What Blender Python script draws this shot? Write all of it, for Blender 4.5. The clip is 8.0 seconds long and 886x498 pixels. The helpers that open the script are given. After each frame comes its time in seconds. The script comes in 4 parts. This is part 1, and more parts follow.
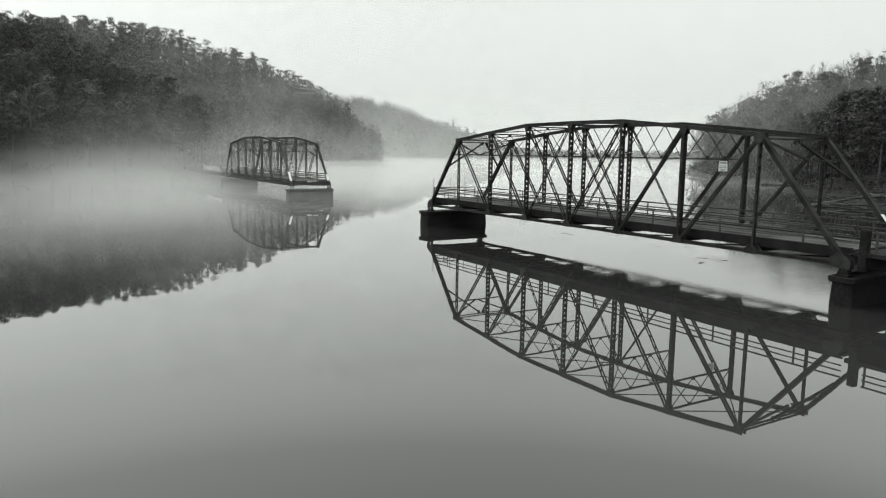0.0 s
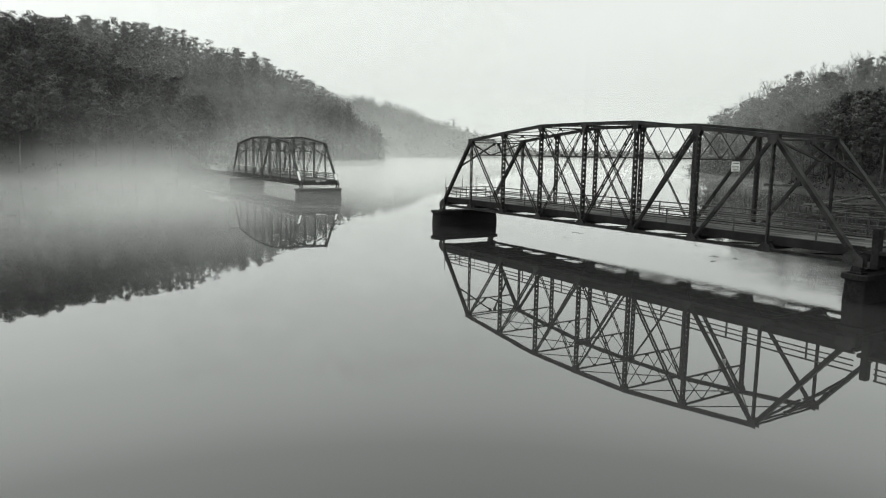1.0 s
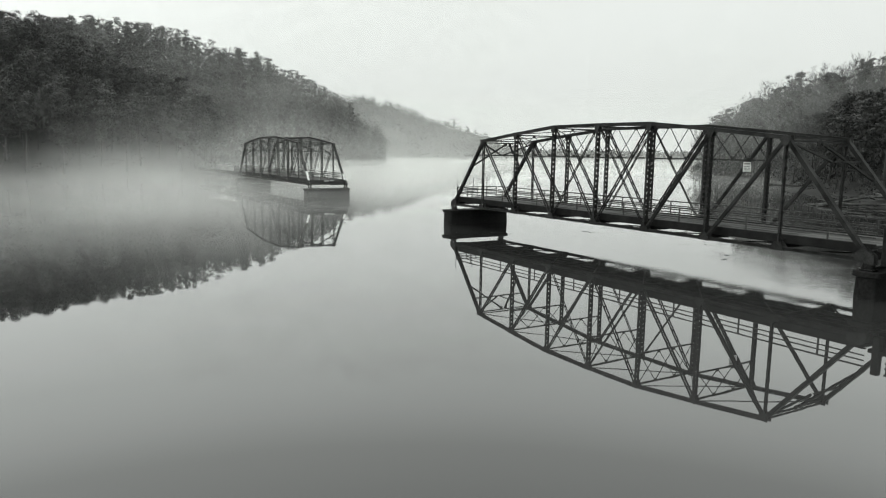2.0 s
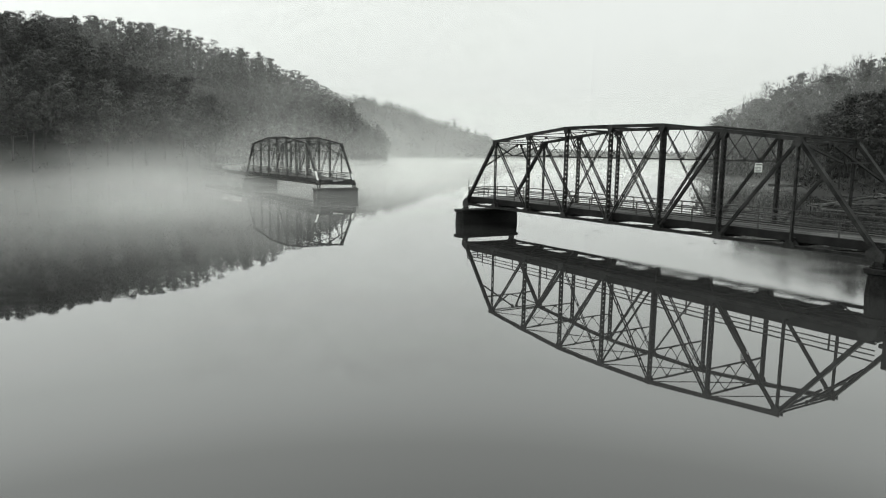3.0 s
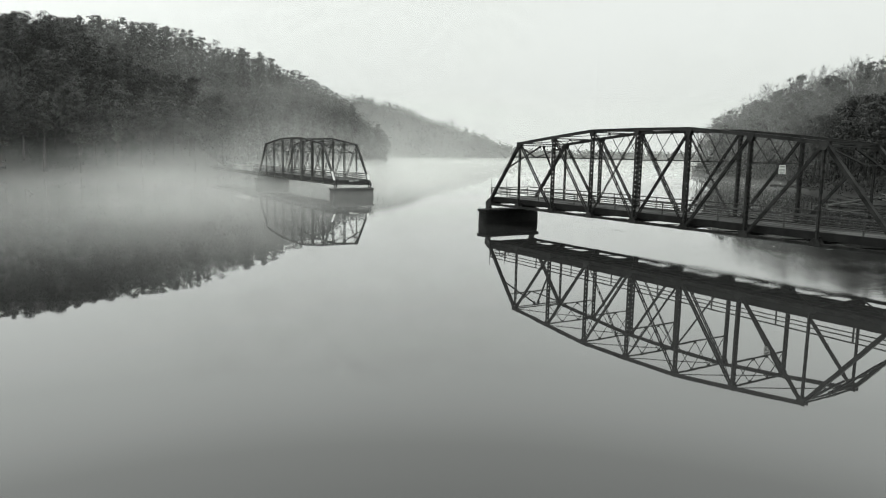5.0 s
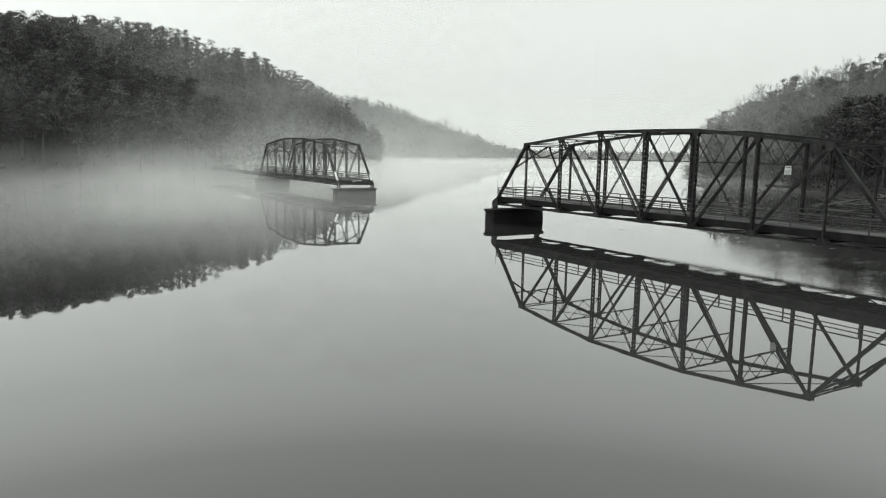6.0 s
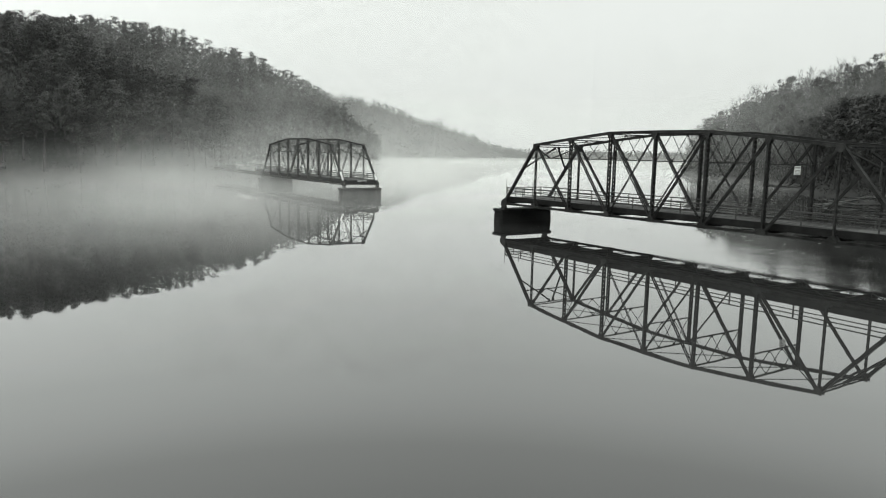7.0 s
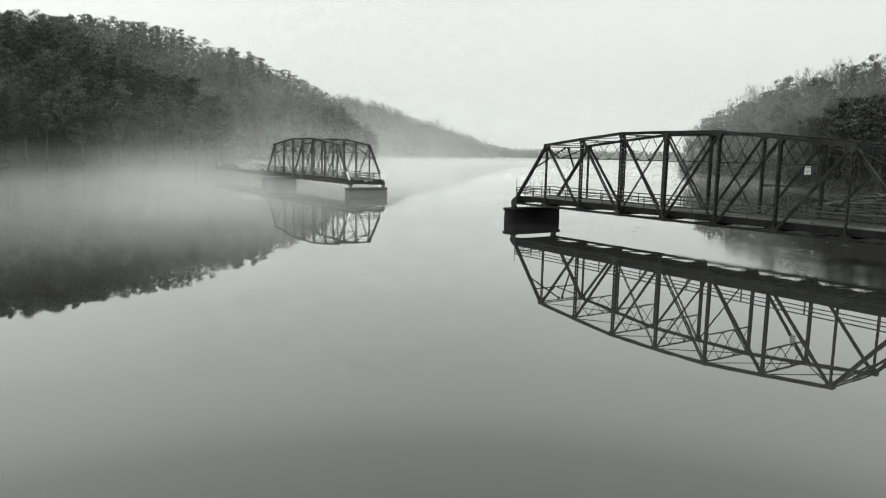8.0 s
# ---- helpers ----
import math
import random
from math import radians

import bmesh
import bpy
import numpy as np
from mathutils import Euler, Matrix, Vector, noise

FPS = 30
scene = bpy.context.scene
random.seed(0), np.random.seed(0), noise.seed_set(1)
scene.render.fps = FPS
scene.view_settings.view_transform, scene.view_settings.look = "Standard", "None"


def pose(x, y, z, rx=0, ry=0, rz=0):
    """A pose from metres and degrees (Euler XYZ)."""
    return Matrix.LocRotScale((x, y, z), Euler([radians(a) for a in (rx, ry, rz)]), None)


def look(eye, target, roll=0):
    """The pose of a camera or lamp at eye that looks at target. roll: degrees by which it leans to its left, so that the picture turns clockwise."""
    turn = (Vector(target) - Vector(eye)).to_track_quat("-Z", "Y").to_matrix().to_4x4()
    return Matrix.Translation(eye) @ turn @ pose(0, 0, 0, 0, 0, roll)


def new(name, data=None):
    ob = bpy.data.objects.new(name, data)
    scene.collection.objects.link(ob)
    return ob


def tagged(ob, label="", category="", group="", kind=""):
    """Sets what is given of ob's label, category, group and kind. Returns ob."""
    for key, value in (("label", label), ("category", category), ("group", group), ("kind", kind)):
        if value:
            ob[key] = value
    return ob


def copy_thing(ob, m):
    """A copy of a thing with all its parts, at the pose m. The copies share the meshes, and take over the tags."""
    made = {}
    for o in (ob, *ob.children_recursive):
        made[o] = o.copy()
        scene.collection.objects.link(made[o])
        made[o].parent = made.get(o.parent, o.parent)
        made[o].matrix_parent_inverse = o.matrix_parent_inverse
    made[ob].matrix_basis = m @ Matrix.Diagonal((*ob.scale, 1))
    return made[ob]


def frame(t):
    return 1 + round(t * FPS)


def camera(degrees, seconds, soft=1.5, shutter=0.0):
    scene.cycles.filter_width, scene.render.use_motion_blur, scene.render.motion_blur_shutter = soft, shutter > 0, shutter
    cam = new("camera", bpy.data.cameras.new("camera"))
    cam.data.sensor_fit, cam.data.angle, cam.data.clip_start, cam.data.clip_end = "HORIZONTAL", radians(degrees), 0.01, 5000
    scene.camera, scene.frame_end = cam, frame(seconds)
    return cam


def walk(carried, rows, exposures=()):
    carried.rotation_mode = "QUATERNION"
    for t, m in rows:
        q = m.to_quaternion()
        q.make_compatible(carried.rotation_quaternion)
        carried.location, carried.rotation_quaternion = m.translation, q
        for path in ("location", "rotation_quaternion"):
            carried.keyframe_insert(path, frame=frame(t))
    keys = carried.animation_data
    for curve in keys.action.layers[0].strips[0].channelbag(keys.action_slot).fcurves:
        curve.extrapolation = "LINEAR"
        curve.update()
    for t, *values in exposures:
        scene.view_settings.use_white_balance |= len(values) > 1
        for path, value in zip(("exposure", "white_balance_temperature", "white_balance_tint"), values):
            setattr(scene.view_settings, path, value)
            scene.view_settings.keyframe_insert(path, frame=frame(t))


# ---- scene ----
# The camera: a drone gliding sideways and slightly back over the lake.
cam = camera(64.8, 8.0, soft=1.1)
scene.cycles.transparent_max_bounces = 24  # the mist lies in many thin layers
ROWS = [
    (0.0, -36.602, -20.319, 7.697, 82.146, -0.749, -30.586),
    (0.5, -37.445, -20.436, 7.713, 82.135, -0.771, -30.603),
    (1.0, -38.286, -20.558, 7.727, 82.123, -0.792, -30.624),
    (1.5, -39.129, -20.687, 7.739, 82.113, -0.813, -30.648),
    (3.0, -41.750, -21.126, 7.790, 82.107, -0.886, -30.714),
    (3.5, -42.697, -21.224, 7.808, 82.103, -0.918, -30.754),
    (4.0, -43.671, -21.294, 7.834, 82.103, -0.951, -30.803),
    (4.5, -44.663, -21.340, 7.863, 82.105, -0.982, -30.876),
    (6.0, -47.601, -21.406, 7.941, 82.114, -1.028, -31.686),
    (6.5, -48.629, -21.368, 7.957, 82.113, -1.035, -31.934),
    (7.0, -49.676, -21.311, 7.970, 82.110, -1.043, -32.161),
    (7.5, -50.735, -21.243, 7.976, 82.100, -1.049, -32.370),
    (8.0, -51.799, -21.173, 7.975, 82.087, -1.055, -32.571),
]
walk(cam, [(t, pose(x, y, z, rx, ry, rz)) for t, x, y, z, rx, ry, rz in ROWS])

# ---- world and light: a bright overcast morning, nearly monochrome ----
SUN_ELEV, SUN_AZ = 52.0, -25.0
world = bpy.data.worlds.new("overcast_sky")
scene.world = world
world.use_nodes = True
wn, wl = world.node_tree.nodes, world.node_tree.links
wn.clear()
w_out = wn.new("ShaderNodeOutputWorld")
w_bg = wn.new("ShaderNodeBackground")
w_sky = wn.new("ShaderNodeTexSky")
w_sky.sky_type, w_sky.sun_disc = "NISHITA", False
w_sky.sun_elevation, w_sky.sun_rotation = radians(SUN_ELEV), radians(SUN_AZ)
w_bw = wn.new("ShaderNodeRGBToBW")
w_scale = wn.new("ShaderNodeMath")
w_scale.operation, w_scale.inputs[1].default_value = "MULTIPLY", 0.006
w_co = wn.new("ShaderNodeTexCoord")
w_sep = wn.new("ShaderNodeSeparateXYZ")
w_ramp = wn.new("ShaderNodeValToRGB")
w_ramp.color_ramp.interpolation = "EASE"
els = w_ramp.color_ramp.elements
els[0].position, els[0].color = 0.0, (0.725, 0.725, 0.725, 1)
els[1].position, els[1].color = 1.0, (1.75, 1.75, 1.75, 1)
for p_, v_ in ((0.20, 0.84), (0.38, 1.22)):
    e_ = els.new(p_)
    e_.color = (v_, v_, v_, 1)
w_noise = wn.new("ShaderNodeTexNoise")
w_noise.inputs["Scale"].default_value, w_noise.inputs["Detail"].default_value = 1.6, 3.0
w_map = wn.new("ShaderNodeMapRange")
w_map.inputs["To Min"].default_value, w_map.inputs["To Max"].default_value = 0.95, 1.05
w_add = wn.new("ShaderNodeMath")
w_add.operation = "ADD"
w_mul = wn.new("ShaderNodeMath")
w_mul.operation = "MULTIPLY"
w_tint = wn.new("ShaderNodeMix")
w_tint.data_type, w_tint.blend_type = "RGBA", "MULTIPLY"
w_tint.inputs[0].default_value = 1.0
w_tint.inputs[7].default_value = (0.955, 1.0, 0.962, 1)
wl.new(w_sky.outputs[0], w_bw.inputs[0])
wl.new(w_bw.outputs[0], w_scale.inputs[0])
wl.new(w_co.outputs["Generated"], w_sep.inputs[0])
wl.new(w_sep.outputs[2], w_ramp.inputs[0])
wl.new(w_co.outputs["Generated"], w_noise.inputs["Vector"])
wl.new(w_noise.outputs[0], w_map.inputs[0])
wl.new(w_ramp.outputs[0], w_add.inputs[0])
wl.new(w_scale.outputs[0], w_add.inputs[1])
wl.new(w_add.outputs[0], w_mul.inputs[0])
wl.new(w_map.outputs[0], w_mul.inputs[1])
w_dot = wn.new("ShaderNodeVectorMath")
w_dot.operation = "DOT_PRODUCT"
w_dot.inputs[1].default_value = (math.sin(radians(SUN_AZ)) * math.cos(radians(35)), math.cos(radians(SUN_AZ)) * math.cos(radians(35)), math.sin(radians(35)))
wl.new(w_co.outputs["Generated"], w_dot.inputs[0])
w_glow = wn.new("ShaderNodeMapRange")
w_glow.interpolation_type = "SMOOTHSTEP"
w_glow.inputs["From Min"].default_value, w_glow.inputs["From Max"].default_value = 0.55, 1.0
w_glow.inputs["To Min"].default_value, w_glow.inputs["To Max"].default_value = 0.0, 0.22
wl.new(w_dot.outputs["Value"], w_glow.inputs[0])
w_sum = wn.new("ShaderNodeMath")
w_sum.operation = "ADD"
wl.new(w_mul.outputs[0], w_sum.inputs[0])
wl.new(w_glow.outputs[0], w_sum.inputs[1])
wl.new(w_sum.outputs[0], w_tint.inputs[6])
wl.new(w_tint.outputs[2], w_bg.inputs[0])
w_bg.inputs[1].default_value = 1.0
wl.new(w_bg.outputs[0], w_out.inputs[0])

sun = new("sun", bpy.data.lights.new("sun", "SUN"))
sun.data.energy, sun.data.angle, sun.data.color = 1.1, radians(25), (1.0, 1.0, 0.97)
sun.matrix_world = look((0, 0, 100), (-100 * math.sin(radians(SUN_AZ)), -100 * math.cos(radians(SUN_AZ)), 100 - 100 * math.tan(radians(SUN_ELEV))))


# ---- materials ----
def grey(v):
    return (v * 0.985, v, v * 0.975, 1)


def surface(name, dark, light, rough=0.8, scale=1.0, fine=8.0, bump=0.3, metal=0.0, spread=0.0):
    """A grey surface that varies at two scales, with fine relief; spread varies it from object to object and island to island."""
    m = bpy.data.materials.new(name)
    m.use_nodes = True
    n, l = m.node_tree.nodes, m.node_tree.links
    b = n["Principled BSDF"]
    geo = n.new("ShaderNodeNewGeometry")
    big, small = n.new("ShaderNodeTexNoise"), n.new("ShaderNodeTexNoise")
    for t, s, d in ((big, scale, 4.0), (small, fine, 6.0)):
        t.inputs["Scale"].default_value, t.inputs["Detail"].default_value = s, d
        l.new(geo.outputs["Position"], t.inputs["Vector"])
    mix = n.new("ShaderNodeMath")
    mix.operation = "MULTIPLY_ADD"
    mix.inputs[1].default_value = 0.6
    l.new(big.outputs[0], mix.inputs[0])
    sm = n.new("ShaderNodeMath")
    sm.operation, sm.inputs[1].default_value = "MULTIPLY", 0.4
    l.new(small.outputs[0], sm.inputs[0])
    l.new(sm.outputs[0], mix.inputs[2])
    ramp = n.new("ShaderNodeValToRGB")
    ramp.color_ramp.elements[0].position, ramp.color_ramp.elements[0].color = 0.33, grey(dark)
    ramp.color_ramp.elements[1].position, ramp.color_ramp.elements[1].color = 0.67, grey(light)
    value = mix.outputs[0]
    if spread:
        info = n.new("ShaderNodeObjectInfo")
        tot = n.new("ShaderNodeMath")
        tot.operation = "ADD"
        l.new(info.outputs["Random"], tot.inputs[0])
        isl = n.new("ShaderNodeMath")
        isl.operation, isl.inputs[1].default_value, isl.inputs[2].default_value = "MULTIPLY_ADD", 0.12, 0.44
        l.new(geo.outputs["Random Per Island"], isl.inputs[0])
        l.new(isl.outputs[0], tot.inputs[1])
        off = n.new("ShaderNodeMath")
        off.operation, off.inputs[1].default_value, off.inputs[2].default_value = "MULTIPLY_ADD", spread, -spread
        l.new(tot.outputs[0], off.inputs[0])
        add = n.new("ShaderNodeMath")
        add.operation = "ADD"
        l.new(value, add.inputs[0])
        l.new(off.outputs[0], add.inputs[1])
        value = add.outputs[0]
    l.new(value, ramp.inputs[0])
    l.new(ramp.outputs[0], b.inputs["Base Color"])
    b.inputs["Roughness"].default_value, b.inputs["Metallic"].default_value = rough, metal
    b.inputs["Specular IOR Level"].default_value = 0.5 if rough < 0.6 else 0.12
    if bump:
        bn = n.new("ShaderNodeBump")
        bn.inputs["Strength"].default_value, bn.inputs["Distance"].default_value = bump, 0.02
        l.new(small.outputs[0], bn.inputs["Height"])
        l.new(bn.outputs[0], b.inputs["Normal"])
    return m


STEEL = surface("weathered_steel", 0.004, 0.042, rough=0.75, scale=0.9, fine=14, bump=0.25, spread=0.12)
STEEL_THIN = surface("dark_steel_bar", 0.005, 0.018, rough=0.75, scale=1.2, fine=18, bump=0.2)
RAIL = surface("weathered_rail", 0.008, 0.034, rough=0.55, scale=0.8, fine=12, bump=0.15)
# near black: stains plus the shade of backlit faces, put into the base colour
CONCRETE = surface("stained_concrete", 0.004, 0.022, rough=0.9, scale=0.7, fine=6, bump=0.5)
PALE_CONCRETE = surface("pale_concrete", 0.14, 0.38, rough=0.9, scale=0.6, fine=7, bump=0.4)
KERB = surface("dark_kerb", 0.012, 0.04, rough=0.85, scale=0.6, fine=10, bump=0.4)
# the far piers' concrete, lightened in its colour for the haze before them
HAZED_CONCRETE = surface("grey_concrete", 0.02, 0.06, rough=0.9, scale=0.45, fine=6, bump=0.5)
DECK = surface("road_deck", 0.012, 0.085, rough=0.88, scale=0.35, fine=9, bump=0.4, spread=0.3)
WHITE_PAINT = surface("chipped_white_paint", 0.45, 0.8, rough=0.6, scale=3, fine=20, bump=0.2)
SIGN_FACE = surface("sign_face", 0.55, 0.8, rough=0.5, scale=2, fine=15, bump=0.05)
SIGN_INK = surface("sign_ink", 0.16, 0.26, rough=0.6, scale=3, fine=15, bump=0)
EARTH = surface("forest_floor", 0.010, 0.034, rough=0.95, scale=0.08, fine=1.2, bump=0.8)
def muddy_rim(m):
    """A bare strip of paler mud and gravel just above the water line."""
    n, l = m.node_tree.nodes, m.node_tree.links
    b = n["Principled BSDF"]
    old = b.inputs["Base Color"].links[0].from_socket
    geo, sep, tex = n.new("ShaderNodeNewGeometry"), n.new("ShaderNodeSeparateXYZ"), n.new("ShaderNodeTexNoise")
    l.new(geo.outputs["Position"], sep.inputs[0])
    tex.inputs["Scale"].default_value = 0.35
    l.new(geo.outputs["Position"], tex.inputs["Vector"])
    low_, mask, mix = n.new("ShaderNodeMath"), n.new("ShaderNodeMapRange"), n.new("ShaderNodeMix")
    low_.operation = "SUBTRACT"
    l.new(sep.outputs[2], low_.inputs[0])
    l.new(tex.outputs[0], low_.inputs[1])
    mask.inputs["From Min"].default_value, mask.inputs["From Max"].default_value = 0.2, -0.1
    l.new(low_.outputs[0], mask.inputs[0])
    mix.data_type = "RGBA"
    l.new(mask.outputs[0], mix.inputs[0])
    l.new(old, mix.inputs[6])
    mix.inputs[7].default_value = grey(0.026)
    l.new(mix.outputs[2], b.inputs["Base Color"])


muddy_rim(EARTH)
BARK = surface("pine_bark", 0.02, 0.07, rough=0.95, scale=0.8, fine=6, bump=0.4, spread=0.15)
NEEDLES = surface("pine_needles", 0.018, 0.10, rough=0.8, scale=0.10, fine=0.9, bump=0, spread=0.16)
PALE_BARK = surface("bare_branches", 0.045, 0.15, rough=0.95, scale=0.5, fine=5, bump=0.2, spread=0.15)
BRUSH = surface("dry_brush", 0.010, 0.045, rough=0.9, scale=0.08, fine=0.8, bump=0, spread=0.12)
FAR_WOOD = surface("far_wood", 0.03, 0.10, rough=0.9, scale=0.05, fine=0.6, bump=0, spread=0.2)
DRIFTWOOD = surface("driftwood", 0.012, 0.10, rough=0.9, scale=1.2, fine=9, bump=0.5, spread=0.2)
LEAF_LITTER = surface("floating_leaves", 0.1, 0.25, rough=0.8, scale=3, fine=12, bump=0.2)


def water_material():
    m = bpy.data.materials.new("still_lake_water")
    m.use_nodes = True
    n, l = m.node_tree.nodes, m.node_tree.links
    b = n["Principled BSDF"]
    b.inputs["Base Color"].default_value = grey(0.028)
    b.inputs["Roughness"].default_value = 0.6
    b.inputs["Specular IOR Level"].default_value = 0.0
    gloss, mix, out = n.new("ShaderNodeBsdfGlossy"), n.new("ShaderNodeMixShader"), n["Material Output"]
    gloss.inputs["Roughness"].default_value = 0.015
    gloss.inputs["Color"].default_value = (0.97, 0.97, 0.97, 1)
    edge, ramp = n.new("ShaderNodeLayerWeight"), n.new("ShaderNodeValToRGB")
    edge.inputs["Blend"].default_value = 0.5
    e = ramp.color_ramp.elements
    e[0].position, e[0].color = 0.0, (0.02,) * 3 + (1,)
    e[1].position, e[1].color = 1.0, (1, 1, 1, 1)
    for p, v in ((0.50, 0.075), (0.60, 0.126), (0.70, 0.262), (0.80, 0.49), (0.90, 0.75)):
        e.new(p).color = (v, v, v, 1)
    l.new(edge.outputs["Facing"], ramp.inputs[0])
    l.new(ramp.outputs[0], mix.inputs[0])
    l.new(b.outputs[0], mix.inputs[1])
    l.new(gloss.outputs[0], mix.inputs[2])
    l.new(mix.outputs[0], out.inputs[0])
    geo = n.new("ShaderNodeNewGeometry")
    swell, riffle = n.new("ShaderNodeTexNoise"), n.new("ShaderNodeTexNoise")
    swell.inputs["Scale"].default_value, swell.inputs["Detail"].default_value = 0.35, 2.0
    riffle.inputs["Scale"].default_value, riffle.inputs["Detail"].default_value = 3.2, 4.0
    l.new(geo.outputs["Position"], swell.inputs["Vector"])
    squash = n.new("ShaderNodeMapping")
    squash.inputs["Rotation"].default_value = (0, 0, radians(32))
    squash.inputs["Scale"].default_value = (0.5, 1.8, 1.0)
    l.new(geo.outputs["Position"], squash.inputs["Vector"])
    l.new(squash.outputs[0], riffle.inputs["Vector"])
    # a riffled patch where a breath of wind touches the water under the bridge
    dist = n.new("ShaderNodeVectorMath")
    dist.operation = "DISTANCE"
    dist.inputs[1].default_value = (7.0, 8.0, 0.0)
    l.new(geo.outputs["Position"], dist.inputs[0])
    patch, breath, both = n.new("ShaderNodeMapRange"), n.new("ShaderNodeTexNoise"), n.new("ShaderNodeMath")
    patch.inputs["From Min"].default_value, patch.inputs["From Max"].default_value = 16.0, 4.0
    patch.inputs["To Min"].default_value, patch.inputs["To Max"].default_value = 0.0, 0.36
    l.new(dist.outputs["Value"], patch.inputs[0])
    breath.inputs["Scale"].default_value = 0.22
    l.new(geo.outputs["Position"], breath.inputs["Vector"])
    both.operation = "MULTIPLY"
    l.new(patch.outputs[0], both.inputs[0])
    l.new(breath.outputs[0], both.inputs[1])
    blur = n.new("ShaderNodeMath")
    blur.operation, blur.inputs[1].default_value, blur.inputs[2].default_value = "MULTIPLY_ADD", 0.07, 0.015
    l.new(both.outputs[0], blur.inputs[0])
    l.new(blur.outputs[0], gloss.inputs["Roughness"])
    b1, b2 = n.new("ShaderNodeBump"), n.new("ShaderNodeBump")
    b1.inputs["Strength"].default_value, b1.inputs["Distance"].default_value = 1.0, 0.0015
    b2.inputs["Distance"].default_value = 0.05
    l.new(swell.outputs[0], b1.inputs["Height"])
    l.new(both.outputs[0], b2.inputs["Strength"])
    l.new(riffle.outputs[0], b2.inputs["Height"])
    l.new(b1.outputs[0], b2.inputs["Normal"])
    for node in (b, gloss, edge):
        l.new(b2.outputs[0], node.inputs["Normal"])
    return m


WATER = water_material()


def mist_material(name, density, rise, sides, scale, patchy=0.5, wobble=0.0, white=0.97):
    """A thin veil of mist: light passes or is scattered; density falls off by the veil's own height (rise) and width (sides)."""
    m = bpy.data.materials.new(name)
    m.use_nodes = True
    n, l = m.node_tree.nodes, m.node_tree.links
    n.clear()
    out = n.new("ShaderNodeOutputMaterial")
    co, sep, geo = n.new("ShaderNodeTexCoord"), n.new("ShaderNodeSeparateXYZ"), n.new("ShaderNodeNewGeometry")
    l.new(co.outputs["Generated"], sep.inputs[0])

    def ramp(stops, source):
        r = n.new("ShaderNodeValToRGB")
        r.color_ramp.interpolation = "EASE"
        e = r.color_ramp.elements
        e[0].position, e[0].color = stops[0][0], (stops[0][1],) * 3 + (1,)
        e[1].position, e[1].color = stops[-1][0], (stops[-1][1],) * 3 + (1,)
        for p, v in stops[1:-1]:
            k = e.new(p)
            k.color = (v, v, v, 1)
        l.new(source, r.inputs[0])
        return r.outputs[0]

    tex = n.new("ShaderNodeTexNoise")
    tex.inputs["Scale"].default_value, tex.inputs["Detail"].default_value = scale, 5.0
    tex.inputs["Distortion"].default_value = 0.6
    flat = n.new("ShaderNodeMapping")
    flat.inputs["Scale"].default_value = (1, 1, 1.6)
    l.new(geo.outputs["Position"], flat.inputs["Vector"])
    l.new(flat.outputs[0], tex.inputs["Vector"])
    cloud = n.new("ShaderNodeMapRange")
    cloud.inputs["From Min"].default_value, cloud.inputs["From Max"].default_value = 0.3, 0.7
    cloud.inputs["To Min"].default_value, cloud.inputs["To Max"].default_value = 1 - patchy, 1.0
    l.new(tex.outputs[0], cloud.inputs[0])
    value = cloud.outputs[0]
    swirl, lift = n.new("ShaderNodeTexNoise"), n.new("ShaderNodeMath")
    swirl.inputs["Scale"].default_value, swirl.inputs["Detail"].default_value = scale * 0.9, 4.0
    swirl.inputs["Distortion"].default_value = 0.4
    l.new(geo.outputs["Position"], swirl.inputs["Vector"])
    lift.operation, lift.inputs[1].default_value = "MULTIPLY_ADD", wobble
    l.new(swirl.outputs[0], lift.inputs[0])
    lift.inputs[2].default_value = 1 - wobble * 0.5
    tall = n.new("ShaderNodeMath")
    tall.operation = "MULTIPLY"
    l.new(sep.outputs[1], tall.inputs[0])
    l.new(lift.outputs[0], tall.inputs[1])
    for other in (ramp(rise, tall.outputs[0]), ramp(sides, sep.outputs[0])):
        mul = n.new("ShaderNodeMath")
        mul.operation = "MULTIPLY"
        l.new(value, mul.inputs[0])
        l.new(other, mul.inputs[1])
        value = mul.outputs[0]
    dens = n.new("ShaderNodeMath")
    dens.operation, dens.inputs[1].default_value = "MULTIPLY", density
    l.new(value, dens.inputs[0])
    clear, dif, tra, both, mix = (n.new("ShaderNodeBsdfTransparent"), n.new("ShaderNodeBsdfDiffuse"), n.new("ShaderNodeBsdfTranslucent"),
                                  n.new("ShaderNodeMixShader"), n.new("ShaderNodeMixShader"))
    dif.inputs[0].default_value = tra.inputs[0].default_value = grey(white)
    both.inputs[0].default_value = 0.5
    l.new(dif.outputs[0], both.inputs[1])
    l.new(tra.outputs[0], both.inputs[2])
    l.new(dens.outputs[0], mix.inputs[0])
    l.new(clear.outputs[0], mix.inputs[1])
    l.new(both.outputs[0], mix.inputs[2])
    l.new(mix.outputs[0], out.inputs[0])
    return m



# ---- mesh helpers ----
def part(name, bm, material, parent=None, label="", m=None):
    """Links a bmesh as one mesh object, under a thing or a part where a parent is given."""
    me = bpy.data.meshes.new(name)
    bm.to_mesh(me)
    bm.free()
    me.materials.append(material)
    ob = new(name, me)
    if m is not None:
        ob.matrix_basis = m
    if parent is not None:
        ob.parent = parent
    if label:
        tagged(ob, label=label)
    return ob


